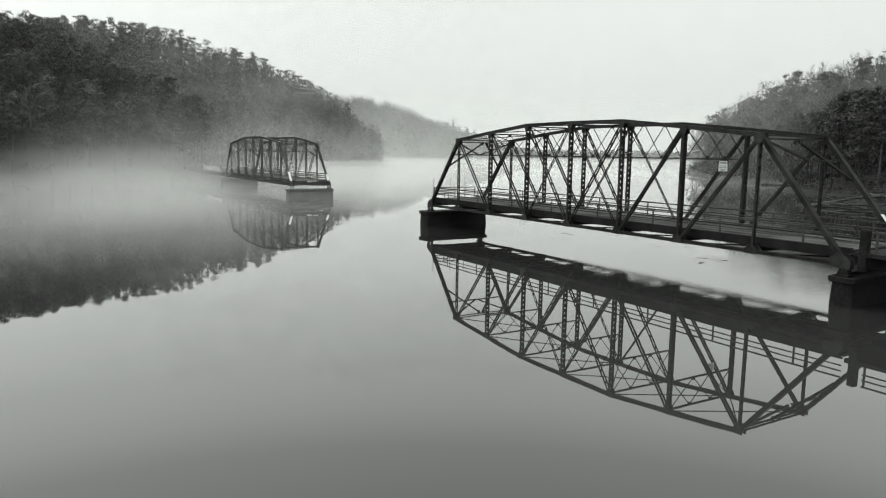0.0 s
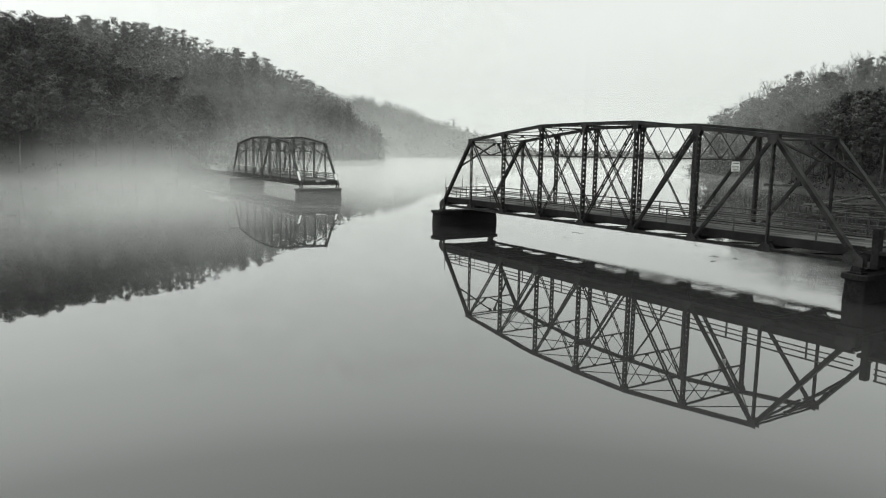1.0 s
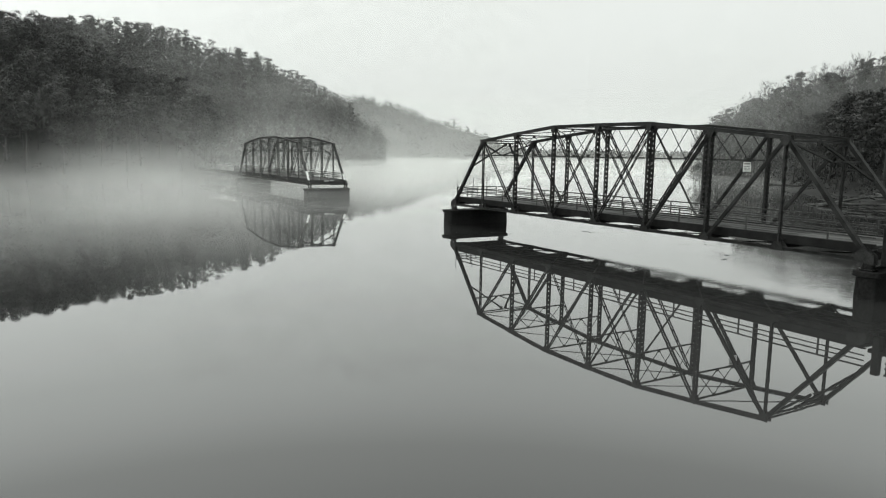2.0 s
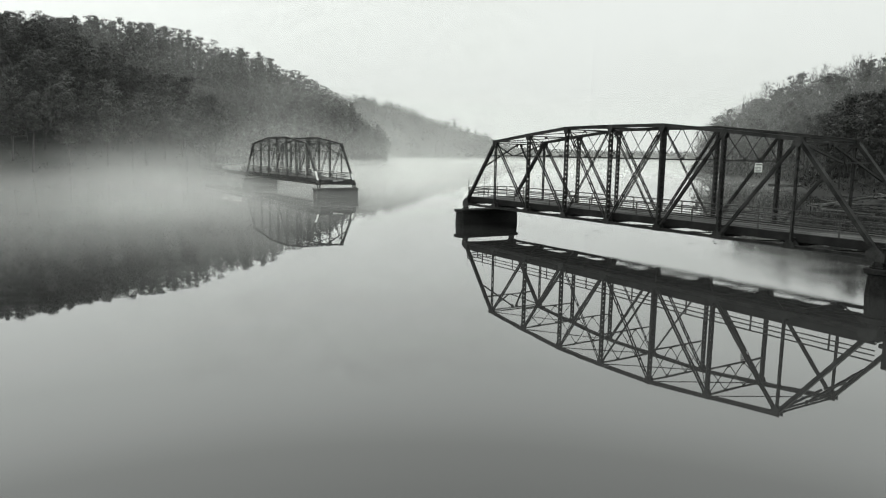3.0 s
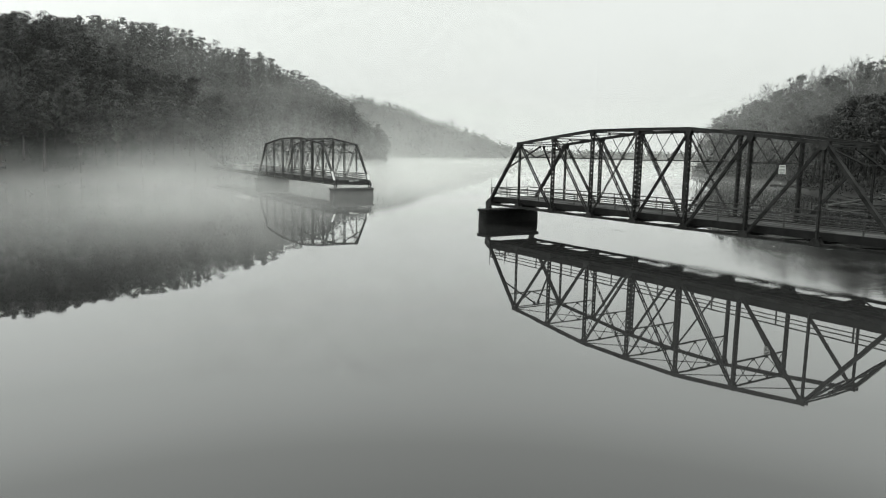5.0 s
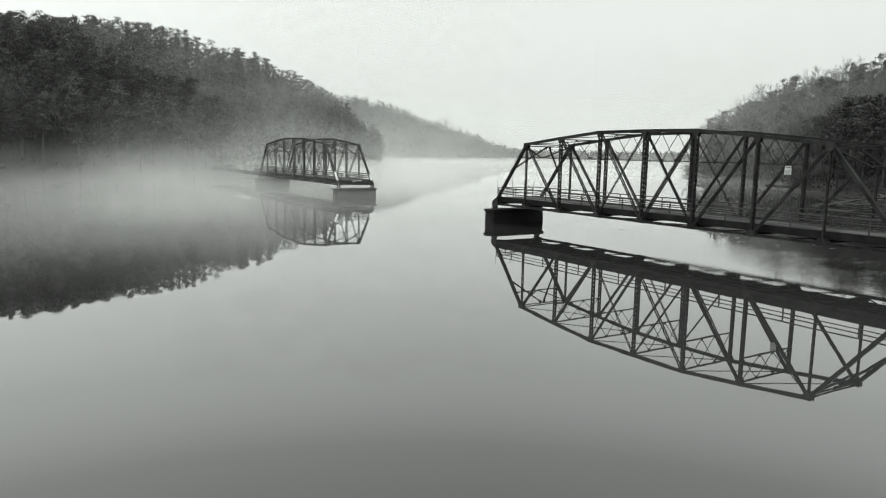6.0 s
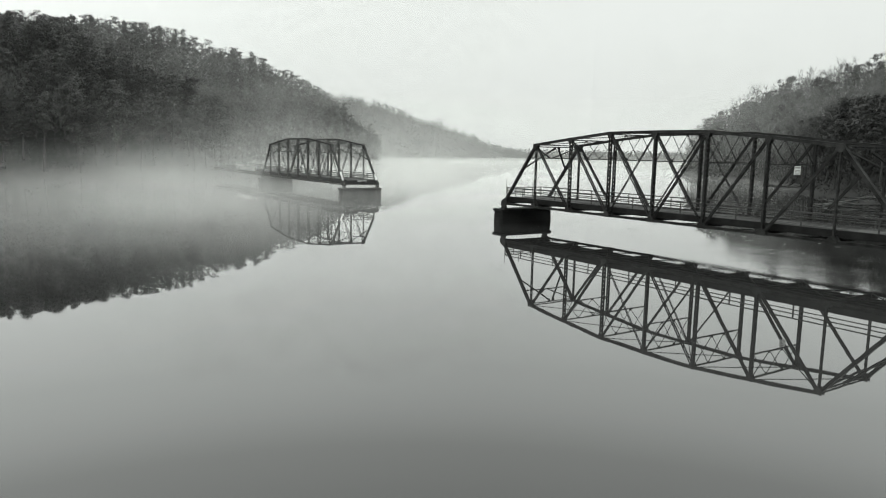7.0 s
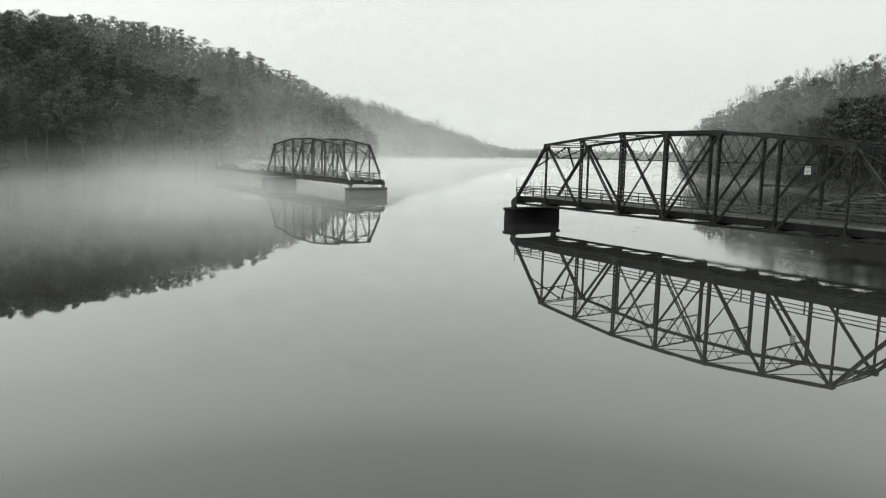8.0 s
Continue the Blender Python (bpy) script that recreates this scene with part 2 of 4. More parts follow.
def again(ob, m, parent=None):
    """Another object on the same mesh."""
    o = new(ob.name.split(".")[0], ob.data)
    o.matrix_basis = m
    o.parent = parent if parent is not None else ob.parent
    return o


def thing(name, label, category, group="", m=None):
    e = new(name)
    if m is not None:
        e.matrix_basis = m
    return tagged(e, label=label, category=category, group=group)


def basis(a, b, side):
    a, b = Vector(a), Vector(b)
    w = (b - a).normalized()
    u = Vector(side) - w * w.dot(Vector(side))
    u.normalize()
    return a, b, u, w.cross(u).normalized()


def prism(bm, a, b, outline, side=(1, 0, 0)):
    """A profile (points along the side and across it) drawn from a to b, with closed ends."""
    a, b, u, v = basis(a, b, side)
    ra = [bm.verts.new(a + u * p + v * q) for p, q in outline]
    rb = [bm.verts.new(b + u * p + v * q) for p, q in outline]
    k = len(outline)
    for i in range(k):
        bm.faces.new((ra[i], ra[(i + 1) % k], rb[(i + 1) % k], rb[i]))
    bm.faces.new(ra[::-1])
    bm.faces.new(rb)


def bar(bm, a, b, w, h, side=(1, 0, 0), at=(0, 0)):
    x, y = at
    prism(bm, a, b, [(x - w / 2, y - h / 2), (x + w / 2, y - h / 2), (x + w / 2, y + h / 2), (x - w / 2, y + h / 2)], side)


def channel(bm, a, b, depth, flange, t, at, facing, side=(1, 0, 0)):
    """A rolled channel whose web stands at 'at' along the side, its flanges pointing by 'facing'."""
    f = facing
    o = [(at, -depth / 2), (at + f * flange, -depth / 2), (at + f * flange, -depth / 2 + t), (at + f * t, -depth / 2 + t),
         (at + f * t, depth / 2 - t), (at + f * flange, depth / 2 - t), (at + f * flange, depth / 2), (at, depth / 2)]
    prism(bm, a, b, o if f > 0 else o[::-1], side)


def ibeam(bm, a, b, h, w, t, side=(0, 0, 1)):
    o = [(-h / 2, -w / 2), (-h / 2 + t, -w / 2), (-h / 2 + t, -t / 2), (h / 2 - t, -t / 2), (h / 2 - t, -w / 2), (h / 2, -w / 2),
         (h / 2, w / 2), (h / 2 - t, w / 2), (h / 2 - t, t / 2), (-h / 2 + t, t / 2), (-h / 2 + t, w / 2), (-h / 2, w / 2)]
    prism(bm, a, b, o, side)


def block(bm, lo, hi, bevel=0.0):
    r = bmesh.ops.create_cube(bm, size=1.0)
    lo, hi = Vector(lo), Vector(hi)
    for v in r["verts"]:
        v.co = Vector(((lo[i] + hi[i]) / 2 + v.co[i] * (hi[i] - lo[i]) for i in range(3)))
    if bevel:
        es = list({e for v in r["verts"] for e in v.link_edges})
        bmesh.ops.bevel(bm, geom=es, offset=bevel, segments=2, affect="EDGES", profile=0.5)


def plate(bm, pts, x, t=0.02):
    """A flat plate in the truss plane, from (y, z) points, t thick about x."""
    a = [bm.verts.new((x - t / 2, y, z)) for y, z in pts]
    b = [bm.verts.new((x + t / 2, y, z)) for y, z in pts]
    k = len(pts)
    for i in range(k):
        bm.faces.new((a[i], a[(i + 1) % k], b[(i + 1) % k], b[i]))
    bm.faces.new(a[::-1])
    bm.faces.new(b)


def rivets(bm, spots, x, r=0.018):
    for y, z in spots:
        ring = [bm.verts.new((x, y + r * math.cos(i * math.tau / 5), z + r * math.sin(i * math.tau / 5))) for i in range(5)]
        tip = bm.verts.new((x + (-0.015 if x < 0 else 0.015), y, z))
        for i in range(5):
            bm.faces.new((ring[i], ring[(i + 1) % 5], tip))


# ---- the lake, the shores and the hills ----
VIEW = Vector((0.515, 0.857, 0))
SIDE = Vector((0.857, -0.515, 0))
STATION = Vector((-40.0, -21.0, 0))


def along(ahead, across, z=0.0):
    """A place in the valley, measured along the lake's axis and across it."""
    return STATION + VIEW * ahead + SIDE * across + Vector((0, 0, z))


RIDGES = [
    [(-320, 250, 26, 110), (-125, 262, 25, 95), (-45, 275, 31, 60), (-10, 385, 50, 80), (35, 416, 54, 84), (79, 449, 49, 78),
     (114, 453, 38, 68), (136, 466, 27, 56), (152, 474, 15, 40), (164, 468, 4, 20)],
    [(-62, 262, 28, 55), (-38, 236, 24, 44), (-12, 225, 15, 30), (-1, 222, 4, 16)],
    [(90, -90, 18, 70), (140, -10, 18, 68), (158, 28, 15, 68), (188, 78, 14, 45), (222, 122, 19, 52), (246, 160, 19, 45), (256, 180, 14, 34), (260, 190, 6, 20)],
    [(-20, -120, 6, 60), (90, -90, 16, 70)],
    [(108, 36, 1.4, 11), (86, 40, 0.6, 6)],
    [(245, 70, 28, 75), (326, 180, 38, 70), (300, 204, 27, 45)],
    [(150, 880, 62, 260), (255, 845, 65, 210), (320, 830, 68, 200), (400, 830, 45, 180), (500, 850, 16, 130), (640, 860, 4, 80)],
    [(480, 1050, 10, 120), (880, 900, 6, 120), (1400, 700, 8, 150)],
]


def ground_height(x, y):
    best = -4.0
    for line in RIDGES:
        for (x0, y0, h0, w0), (x1, y1, h1, w1) in zip(line, line[1:]):
            dx, dy = x1 - x0, y1 - y0
            s = max(0.0, min(1.0, ((x - x0) * dx + (y - y0) * dy) / (dx * dx + dy * dy)))
            d = math.hypot(x - x0 - s * dx, y - y0 - s * dy)
            h, w = h0 + s * (h1 - h0), w0 + s * (w1 - w0)
            k = d / w
            g = h * (1 - k) * (1 + 0.35 * math.sin(math.pi * min(1, k))) if k < 1.6 else -4.0
            best = max(best, g)
    if best > -3.5:
        best += 1.8 * noise.noise(Vector((x * 0.03, y * 0.03, 0.3))) + 0.7 * noise.noise(Vector((x * 0.11, y * 0.11, 1.7)))
    return max(best, -4.0)


def build_ground():
    def axis(lo, hi, step, far):
        inner = list(np.arange(lo, hi + 0.1, step))
        return [lo - far, lo - far * 0.4, lo - far * 0.12] + inner + [hi + far * 0.12, hi + far * 0.4, hi + far]
    xs, ys = axis(-340, 960, 6.5, 2600), axis(-180, 1080, 6.5, 2600)
    verts = [(x, y, ground_height(x, y)) for y in ys for x in xs]
    nx = len(xs)
    faces = [(j * nx + i, j * nx + i + 1, (j + 1) * nx + i + 1, (j + 1) * nx + i) for j in range(len(ys) - 1) for i in range(nx - 1)]
    me = bpy.data.meshes.new("ground")
    me.from_pydata(verts, [], faces)
    me.materials.append(EARTH)
    for p in me.polygons:
        p.use_smooth = True
    tagged(new("ground", me), label="wooded valley ground sloping down under the lake", category="ground", kind="structure")


build_ground()

bm = bmesh.new()
lake = [bm.verts.new(p) for p in ((-3000, -3000, 0), (4000, -3000, 0), (4000, 4000, 0), (-3000, 4000, 0))]
bm.faces.new(lake)
tagged(part("water", bm, WATER), label="still grey lake water mirroring the bridge", category="water", kind="structure")

# ---- the truss bridge: eight panels, curved top chord ----
PANEL, WIDTH, ZC, ZD = 5.5, 6.34, 2.17, 2.92
SPAN = 8 * PANEL
TOPS = {1: 8.95, 2: 9.55, 3: 10.08, 4: 10.12, 5: 10.08, 6: 9.55, 7: 8.95}
STRUT_Z = 7.52


def ny(k):
    return (8 - k) * PANEL


def top(k, x):
    return Vector((x, ny(k), TOPS[k]))


def low(k, x):
    return Vector((x, ny(k), ZC))


def laced_post(parent, a, b, width, depth, name="vertical", gap=0.42, side=(1, 0, 0)):
    """Two channels tied by battens and crossed lacing bars."""
    bm = bmesh.new()
    channel(bm, a, b, depth, 0.08, 0.016, -width / 2, 1, side)
    channel(bm, a, b, depth, 0.08, 0.016, width / 2, -1, side)
    post = part(name, bm, STEEL, parent)
    bm = bmesh.new()
    a_, b_, u, v = basis(a, b, side)
    length = (b_ - a_).length
    w = (b_ - a_).normalized()
    count = int(length / gap)
    for i in range(count):
        s0 = a_ + w * (length * (i + 0.22) / count)
        for q in (-depth / 2 - 0.006, depth / 2 + 0.006):
            p0 = s0 + v * q
            bar(bm, p0 - u * width * 0.48, p0 + u * width * 0.48, 0.245, 0.012, side=w)
    tagged(part("lacing", bm, STEEL_THIN, post), kind="stuff")
    return post


def tie(parent, a, b, name, gap, size, battens=0.0):
    """Two bars or angles side by side, with spacer plates."""
    bm = bmesh.new()
    for s in (-1, 1):
        bar(bm, a, b, 0.016, size, at=(s * gap / 2, 0))
        bar(bm, a, b, 0.05, 0.016, at=(s * gap / 2, size / 2))
    p = part(name, bm, STEEL, parent)
    if battens:
        bm = bmesh.new()
        a_, b_, u, v = basis(a, b, (1, 0, 0))
        n_ = int((b_ - a_).length / battens)
        for i in range(1, n_):
            c = a_.lerp(b_, i / n_)
            bar(bm, c - u * gap / 2, c + u * gap / 2, size * 0.9, 0.16, side=v)
        tagged(part("batten", bm, STEEL_THIN, p), kind="stuff")
    return p


def build_truss(parent, x, inward):
    # top chord and end posts: boxed channels with a cover plate
    for k in range(1, 7):
        bm = bmesh.new()
        a, b = top(k, x), top(k + 1, x)
        channel(bm, a, b, 0.24, 0.08, 0.016, -0.15, 1)
        channel(bm, a, b, 0.24, 0.08, 0.016, 0.15, -1)
        n = (b - a).cross(Vector((1, 0, 0))).normalized()
        n = n if n.z > 0 else -n
        bar(bm, a + n * 0.127, b + n * 0.127, 0.36, 0.014)
        part("top_chord", bm, STEEL, parent)
    for k0, k1 in ((0, 1), (8, 7)):
        bm = bmesh.new()
        a, b = low(k0, x), top(k1, x)
        channel(bm, a, b, 0.24, 0.08, 0.016, -0.15, 1)
        channel(bm, a, b, 0.24, 0.08, 0.016, 0.15, -1)
        n = (b - a).cross(Vector((1, 0, 0))).normalized()
        n = n if n.z > 0 else -n
        bar(bm, a + n * 0.127, b + n * 0.127, 0.36, 0.014)
        part("end_post", bm, STEEL, parent)
    # bottom chord: pairs of angles with batten plates
    for k in range(8):
        a, b = low(k, x), low(k + 1, x)
        for s in (-1, 1):
            bm = bmesh.new()
            channel(bm, a, b, 0.20, 0.08, 0.016, s * 0.12, s)
            chord = part("bottom_chord", bm, STEEL, parent)
        bm = bmesh.new()
        for i in range(1, 6):
            c = a.lerp(b, i / 6)
            bar(bm, c - Vector((0.12, 0, 0)), c + Vector((0.12, 0, 0)), 0.18, 0.22, side=(0, 0, 1))
        tagged(part("batten", bm, STEEL_THIN, chord), kind="stuff")
    # posts
    for k in range(1, 8):
        if k in (1, 7):
            laced_post(parent, low(k, x), top(k, x), 0.26, 0.10, "hip_vertical", 0.62)
        else:
            laced_post(parent, low(k, x), top(k, x), 0.38, 0.16, "vertical", 0.40)
    # diagonals fall towards mid-span; light counters cross them in the two middle panels
    for k0, k1, size in ((1, 2, 0.16), (2, 3, 0.15), (3, 4, 0.12), (5, 4, 0.12), (6, 5, 0.15), (7, 6, 0.16)):
        tie(parent, top(k0, x), low(k1, x), "diagonal", 0.24, size, 0.9 if size < 0.13 else 0.0)
    for k1 in (3, 5):
        tie(parent, top(4, x), low(k1, x), "counter", 0.16, 0.07, 0.75)
    # gusset plates at the joints
    for k in range(1, 8):
        y, z = ny(k), TOPS[k]
        r = 0.34 if k in (1, 7) else 0.28
        g = bmesh.new()
        outline = [(y - r, z + 0.13), (y - r, z - 0.17), (y - 0.14, z - 0.48), (y + 0.14, z - 0.48), (y + r, z - 0.17), (y + r, z + 0.13)]
        plate(g, outline, x + 0.19 * inward)
        part("gusset_plate", g, STEEL, parent)
        g = bmesh.new()
        plate(g, outline, x - 0.19 * inward)
        rivets(g, [(y + dy, z + dz) for dy in (-0.25, -0.12, 0, 0.12, 0.25) for dz in (-0.1, 0.05)], x + (-0.2 if inward > 0 else 0.2))
        part("gusset_plate", g, STEEL, parent)
    for k in range(9):
        y = ny(k)
        g = bmesh.new()
        if k in (0, 8):
            s_ = -1 if k == 0 else 1
            outline = [(y + s_ * 0.75, ZC - 0.13), (y - s_ * 0.35, ZC - 0.25), (y - s_ * 0.35, ZC + 0.25), (y + s_ * 0.3, ZC + 0.7), (y + s_ * 0.75, ZC + 0.3)]
        else:
            outline = [(y - 0.42, ZC - 0.12), (y + 0.42, ZC - 0.12), (y + 0.42, ZC + 0.12), (y + 0.16, ZC + 0.42), (y - 0.16, ZC + 0.42), (y - 0.42, ZC + 0.12)]
        for s in (-0.21, 0.21):
            plate(g, outline, x + s)
            part("gusset_plate", g, STEEL, parent)
            g = bmesh.new()
        g.free()
    # bearing shoes
    for k in (0, 8):
        y = ny(k)
        g = bmesh.new()
        block(g, (x - 0.32, y - 0.38, PIER_Z + 0.002), (x + 0.32, y + 0.38, PIER_Z + 0.10), 0.02)
        for s in (-0.18, 0.18):
            plate(g, [(y - 0.32, PIER_Z + 0.1), (y + 0.32, PIER_Z + 0.1), (y + 0.12, ZC), (y - 0.12, ZC)], x + s, 0.04)
        part("bearing_shoe", g, STEEL, parent)


PIER_Z = 1.55


def sway_frame(parent, k):
    y, zt, zb = ny(k), TOPS[k] - 0.12, STRUT_Z
    x0, x1 = 0.16, WIDTH - 0.16
    bm = bmesh.new()
    for dy in (-0.06, 0.06):
        bar(bm, (x0, y + dy, zt), (x1, y + dy, zt), 0.09, 0.012, side=(0, 0, 1))
        bar(bm, (x0, y + dy, zt + 0.045), (x1, y + dy, zt + 0.045), 0.012, 0.09, side=(0, 0, 1))
    part("top_strut", bm, STEEL, parent)
    bm = bmesh.new()
    for dy in (-0.05, 0.05):
        bar(bm, (x0, y + dy, zb), (x1, y + dy, zb), 0.08, 0.012, side=(0, 0, 1))
        bar(bm, (x0, y + dy, zb - 0.04), (x1, y + dy, zb - 0.04), 0.012, 0.08, side=(0, 0, 1))
    part("sway_strut", bm, STEEL, parent)
    X = lambda s: x0 + s * (x1 - x0)
    for (s0, z0), (s1, z1) in (((0, zt), (0.36, zb)), ((0, zb), (0.32, zt)), ((0.32, zt), (0.64, zb)), ((0.36, zb), (0.68, zt)),
                               ((0.68, zt), (1, zb)), ((0.64, zb), (1, zt))):
        bm = bmesh.new()
        bar(bm, (X(s0), y, z0), (X(s1), y, z1), 0.012, 0.06, side=(0, 1, 0))
        bar(bm, (X(s0), y + 0.02, z0), (X(s1), y + 0.02, z1), 0.05, 0.012, side=(0, 1, 0))
        part("sway_brace", bm, STEEL_THIN, parent)
    for s, z in ((0.36, zb + 0.08), (0.64, zb + 0.08), (0.32, zt - 0.08), (0.68, zt - 0.08)):
        bm = bmesh.new()
        block(bm, (X(s) - 0.16, y - 0.012, z - 0.11), (X(s) + 0.16, y + 0.012, z + 0.11))
        part("brace_plate", bm, STEEL, parent)


def portal(parent, k0, k1, broken=False):
    """Bracing in the sloping plane of the end posts; a broken one has lost half of its strut and one knee."""
    def at(x, s):
        return low(k0, x).lerp(top(k1, x), s)
    x0, x1 = 0.16, WIDTH - 0.16
    s_strut = (STRUT_Z - ZC) / (TOPS[k1] - ZC)
    mid = WIDTH / 2
    n = Vector((0, 1, 0))

    def angle(a, b, w, name):
        bm = bmesh.new()
        bar(bm, a, b, 0.016, w, side=n)
        bar(bm, a, b, w, 0.016, side=n, at=(w / 2, -w / 2))
        part(name, bm, STEEL, parent)

    bm = bmesh.new()
    for dz in (-0.10, 0.10):
        a, b = at(x0, 0.985), at(x1, 0.985)
        bar(bm, a + Vector((0, 0, dz)), b + Vector((0, 0, dz)), 0.10, 0.10, side=(0, 0, 1))
    part("portal_strut", bm, STEEL, parent)
    angle(at(mid + 0.1 if broken else x0, s_strut), at(x1, s_strut), 0.10, "portal_strut")
    for sx in (-1, 1):
        xe = x0 if sx < 0 else x1
        if sx > 0 or not broken:
            angle(at(mid + sx * 0.15, 0.965), at(xe, 0.62), 0.13, "knee_brace")
        if sx < 0 or not broken:
            angle(at(xe, 0.96), at(mid + sx * 0.1, s_strut), 0.11, "portal_brace")
        bm = bmesh.new()
        c = at(mid + sx * 0.3, 0.95)
        block(bm, (c.x - 0.16, c.y - 0.02, c.z - 0.14), (c.x + 0.16, c.y + 0.02, c.z + 0.12))
        part("brace_plate", bm, STEEL, parent)


def build_floor(parent):
    for k in range(9):
        bm = bmesh.new()
        ibeam(bm, (0.15, ny(k), ZD - 0.50), (WIDTH - 0.15, ny(k), ZD - 0.50), 0.58, 0.22, 0.022)
        part("floor_beam", bm, STEEL, parent)
    for i in range(6):
        x = 0.75 + i * (WIDTH - 1.5) / 5
        bm = bmesh.new()
        ibeam(bm, (x, 0.05, ZD - 0.36), (x, SPAN - 0.05, ZD - 0.36), 0.30, 0.14, 0.014, side=(0, 0, 1))
        part("stringer", bm, STEEL, parent)
    for x, f in ((0.40, 1), (WIDTH - 0.40, -1)):
        bm = bmesh.new()
        channel(bm, (x, 0.05, ZD - 0.20), (x, SPAN - 0.05, ZD - 0.20), 0.52, 0.09, 0.014, 0.0, f)
        part("fascia_beam", bm, STEEL_THIN, parent)
    plank = None
    for k in range(8):
        y0, y1 = ny(k + 1), ny(k)
        bm = bmesh.new()
        block(bm, (0.42, y0 + 0.012, ZD - 0.20), (WIDTH - 0.42, y1 - 0.012, ZD - 0.05), 0.02)
        part("deck_slab", bm, KERB, parent)
        for i in range(9):
            if plank is None:
                bm = bmesh.new()
                block(bm, (-0.27, 0.012, -0.048), (0.27, PANEL - 0.012, 0.0), 0.012)
                plank = part("deck_plank", bm, DECK, parent, m=pose(0.95 + i * 0.555, y0, ZD))
            else:
                again(plank, pose(0.95 + i * 0.555, y0, ZD + (0.012 if (i * 7 + k * 5) % 4 == 0 else 0.0)), parent)
        for xs in (0.42, WIDTH - 0.42 - 0.28):
            bm = bmesh.new()
            block(bm, (xs, y0 + 0.012, ZD + 0.002), (xs + 0.22, y1 - 0.012, ZD + 0.09), 0.03)
            part("kerb", bm, KERB, parent)
        bm = bmesh.new()
        bar(bm, (0.15, y0, ZC - 0.05), (WIDTH - 0.15, y1, ZC - 0.05), 0.08, 0.08)
        part("lower_lateral", bm, STEEL_THIN, parent)
        bm = bmesh.new()
        bar(bm, (0.15, y1, ZC - 0.14), (WIDTH - 0.15, y0, ZC - 0.14), 0.08, 0.08)
        part("lower_lateral", bm, STEEL_THIN, parent)
    for k in range(1, 7):
        for x0, x1 in ((0, WIDTH), (WIDTH, 0)):
            bm = bmesh.new()
            bar(bm, top(k, x0) + Vector((0, 0, -0.02 - 0.06 * (x0 > 0))), top(k + 1, x1) + Vector((0, 0, -0.02 - 0.06 * (x0 > 0))), 0.06, 0.06)
            part("upper_lateral", bm, STEEL_THIN, parent)


def build_railing(parent, x, y0, y1, step, material, over=0.1):
    """A steel railing: channel posts and three rails."""
    n = max(1, round((y1 - y0) / step))
    for i in range(n + 1):
        y = y0 + (y1 - y0) * i / n
        bm = bmesh.new()
        channel(bm, (x, y, ZD + 0.01), (x, y, ZD + 1.12), 0.11, 0.05, 0.012, -0.03, 1)
        part("rail_post", bm, material, parent)
    for z, h in ((1.09, 0.09), (0.74, 0.07), (0.44, 0.07)):
        bm = bmesh.new()
        bar(bm, (x - 0.05, y0 - over, ZD + z), (x - 0.05, y1 + over, ZD + z), 0.035, h)
        bar(bm, (x - 0.03, y0 - over, ZD + z + h / 2), (x - 0.03, y1 + over, ZD + z + h / 2), 0.075, 0.01)
        part("rail", bm, material, parent)


def build_bridge():
    b = thing("truss_bridge", "dark weathered steel through-truss bridge with curved top chord on piers", "bridge", "broken bridge spans")
    for x, inward in ((0.0, 1), (WIDTH, -1)):
        build_truss(b, x, inward)
    for k in range(2, 7):
        sway_frame(b, k)
    portal(b, 0, 1)
    portal(b, 8, 7, broken=True)
    build_floor(b)
    for x in (0.50, WIDTH - 0.50):
        build_railing(b, x, PANEL / 2, SPAN - PANEL / 2, PANEL, RAIL, PANEL / 2)
    return b


FAR_Y = 89.4
bridge = build_bridge()
far_bridge = copy_thing(bridge, pose(0, FAR_Y, 0))
tagged(far_bridge, label="dark steel through-truss bridge standing in mist, white-painted end posts")
# three thin rods stand up from the broken end
for x, y in ((0.5, SPAN + 0.3), (2.6, SPAN + 0.25), (4.4, SPAN + 0.25)):
    bm = bmesh.new()
    bar(bm, (x, y, ZD + 0.3), (x, y, ZD + 2.1), 0.035, 0.035, side=(0, 1, 0))
    part("rod", bm, STEEL_THIN, bridge)


def paint_patch(owner, x, s0, s1):
    """White paint on the foot of an end post, on the cover plate that faces the traffic."""
    a, b = low(8, x), top(7, x)
    n = (b - a).cross(Vector((1, 0, 0))).normalized()
    n = n if n.z > 0 else -n
    bm = bmesh.new()
    bar(bm, a.lerp(b, s0) + n * 0.140, a.lerp(b, s1) + n * 0.140, 0.355, 0.008)
    part("painted_plate", bm, WHITE_PAINT, owner, "chipped white paint on the post's foot")


paint_patch(bridge, WIDTH, 0.265, 0.325)
paint_patch(far_bridge, 0.0, 0.09, 0.30)
paint_patch(far_bridge, WIDTH, 0.09, 0.24)


def barrier(owner, y):
    """A cross rail with posts that closes the broken road."""
    for i in range(5):
        x = 0.6 + i * (WIDTH - 1.2) / 4
        bm = bmesh.new()
        bar(bm, (x, y, ZD), (x, y, ZD + 1.1), 0.08, 0.08, side=(0, 1, 0))
        part("barrier_post", bm, RAIL, owner)
    for z in (0.45, 0.78, 1.08):
        bm = bmesh.new()
        bar(bm, (0.5, y - 0.05, ZD + z), (WIDTH - 0.5, y - 0.05, ZD + z), 0.09, 0.03, side=(0, 0, 1))
        part("barrier_rail", bm, RAIL, owner)


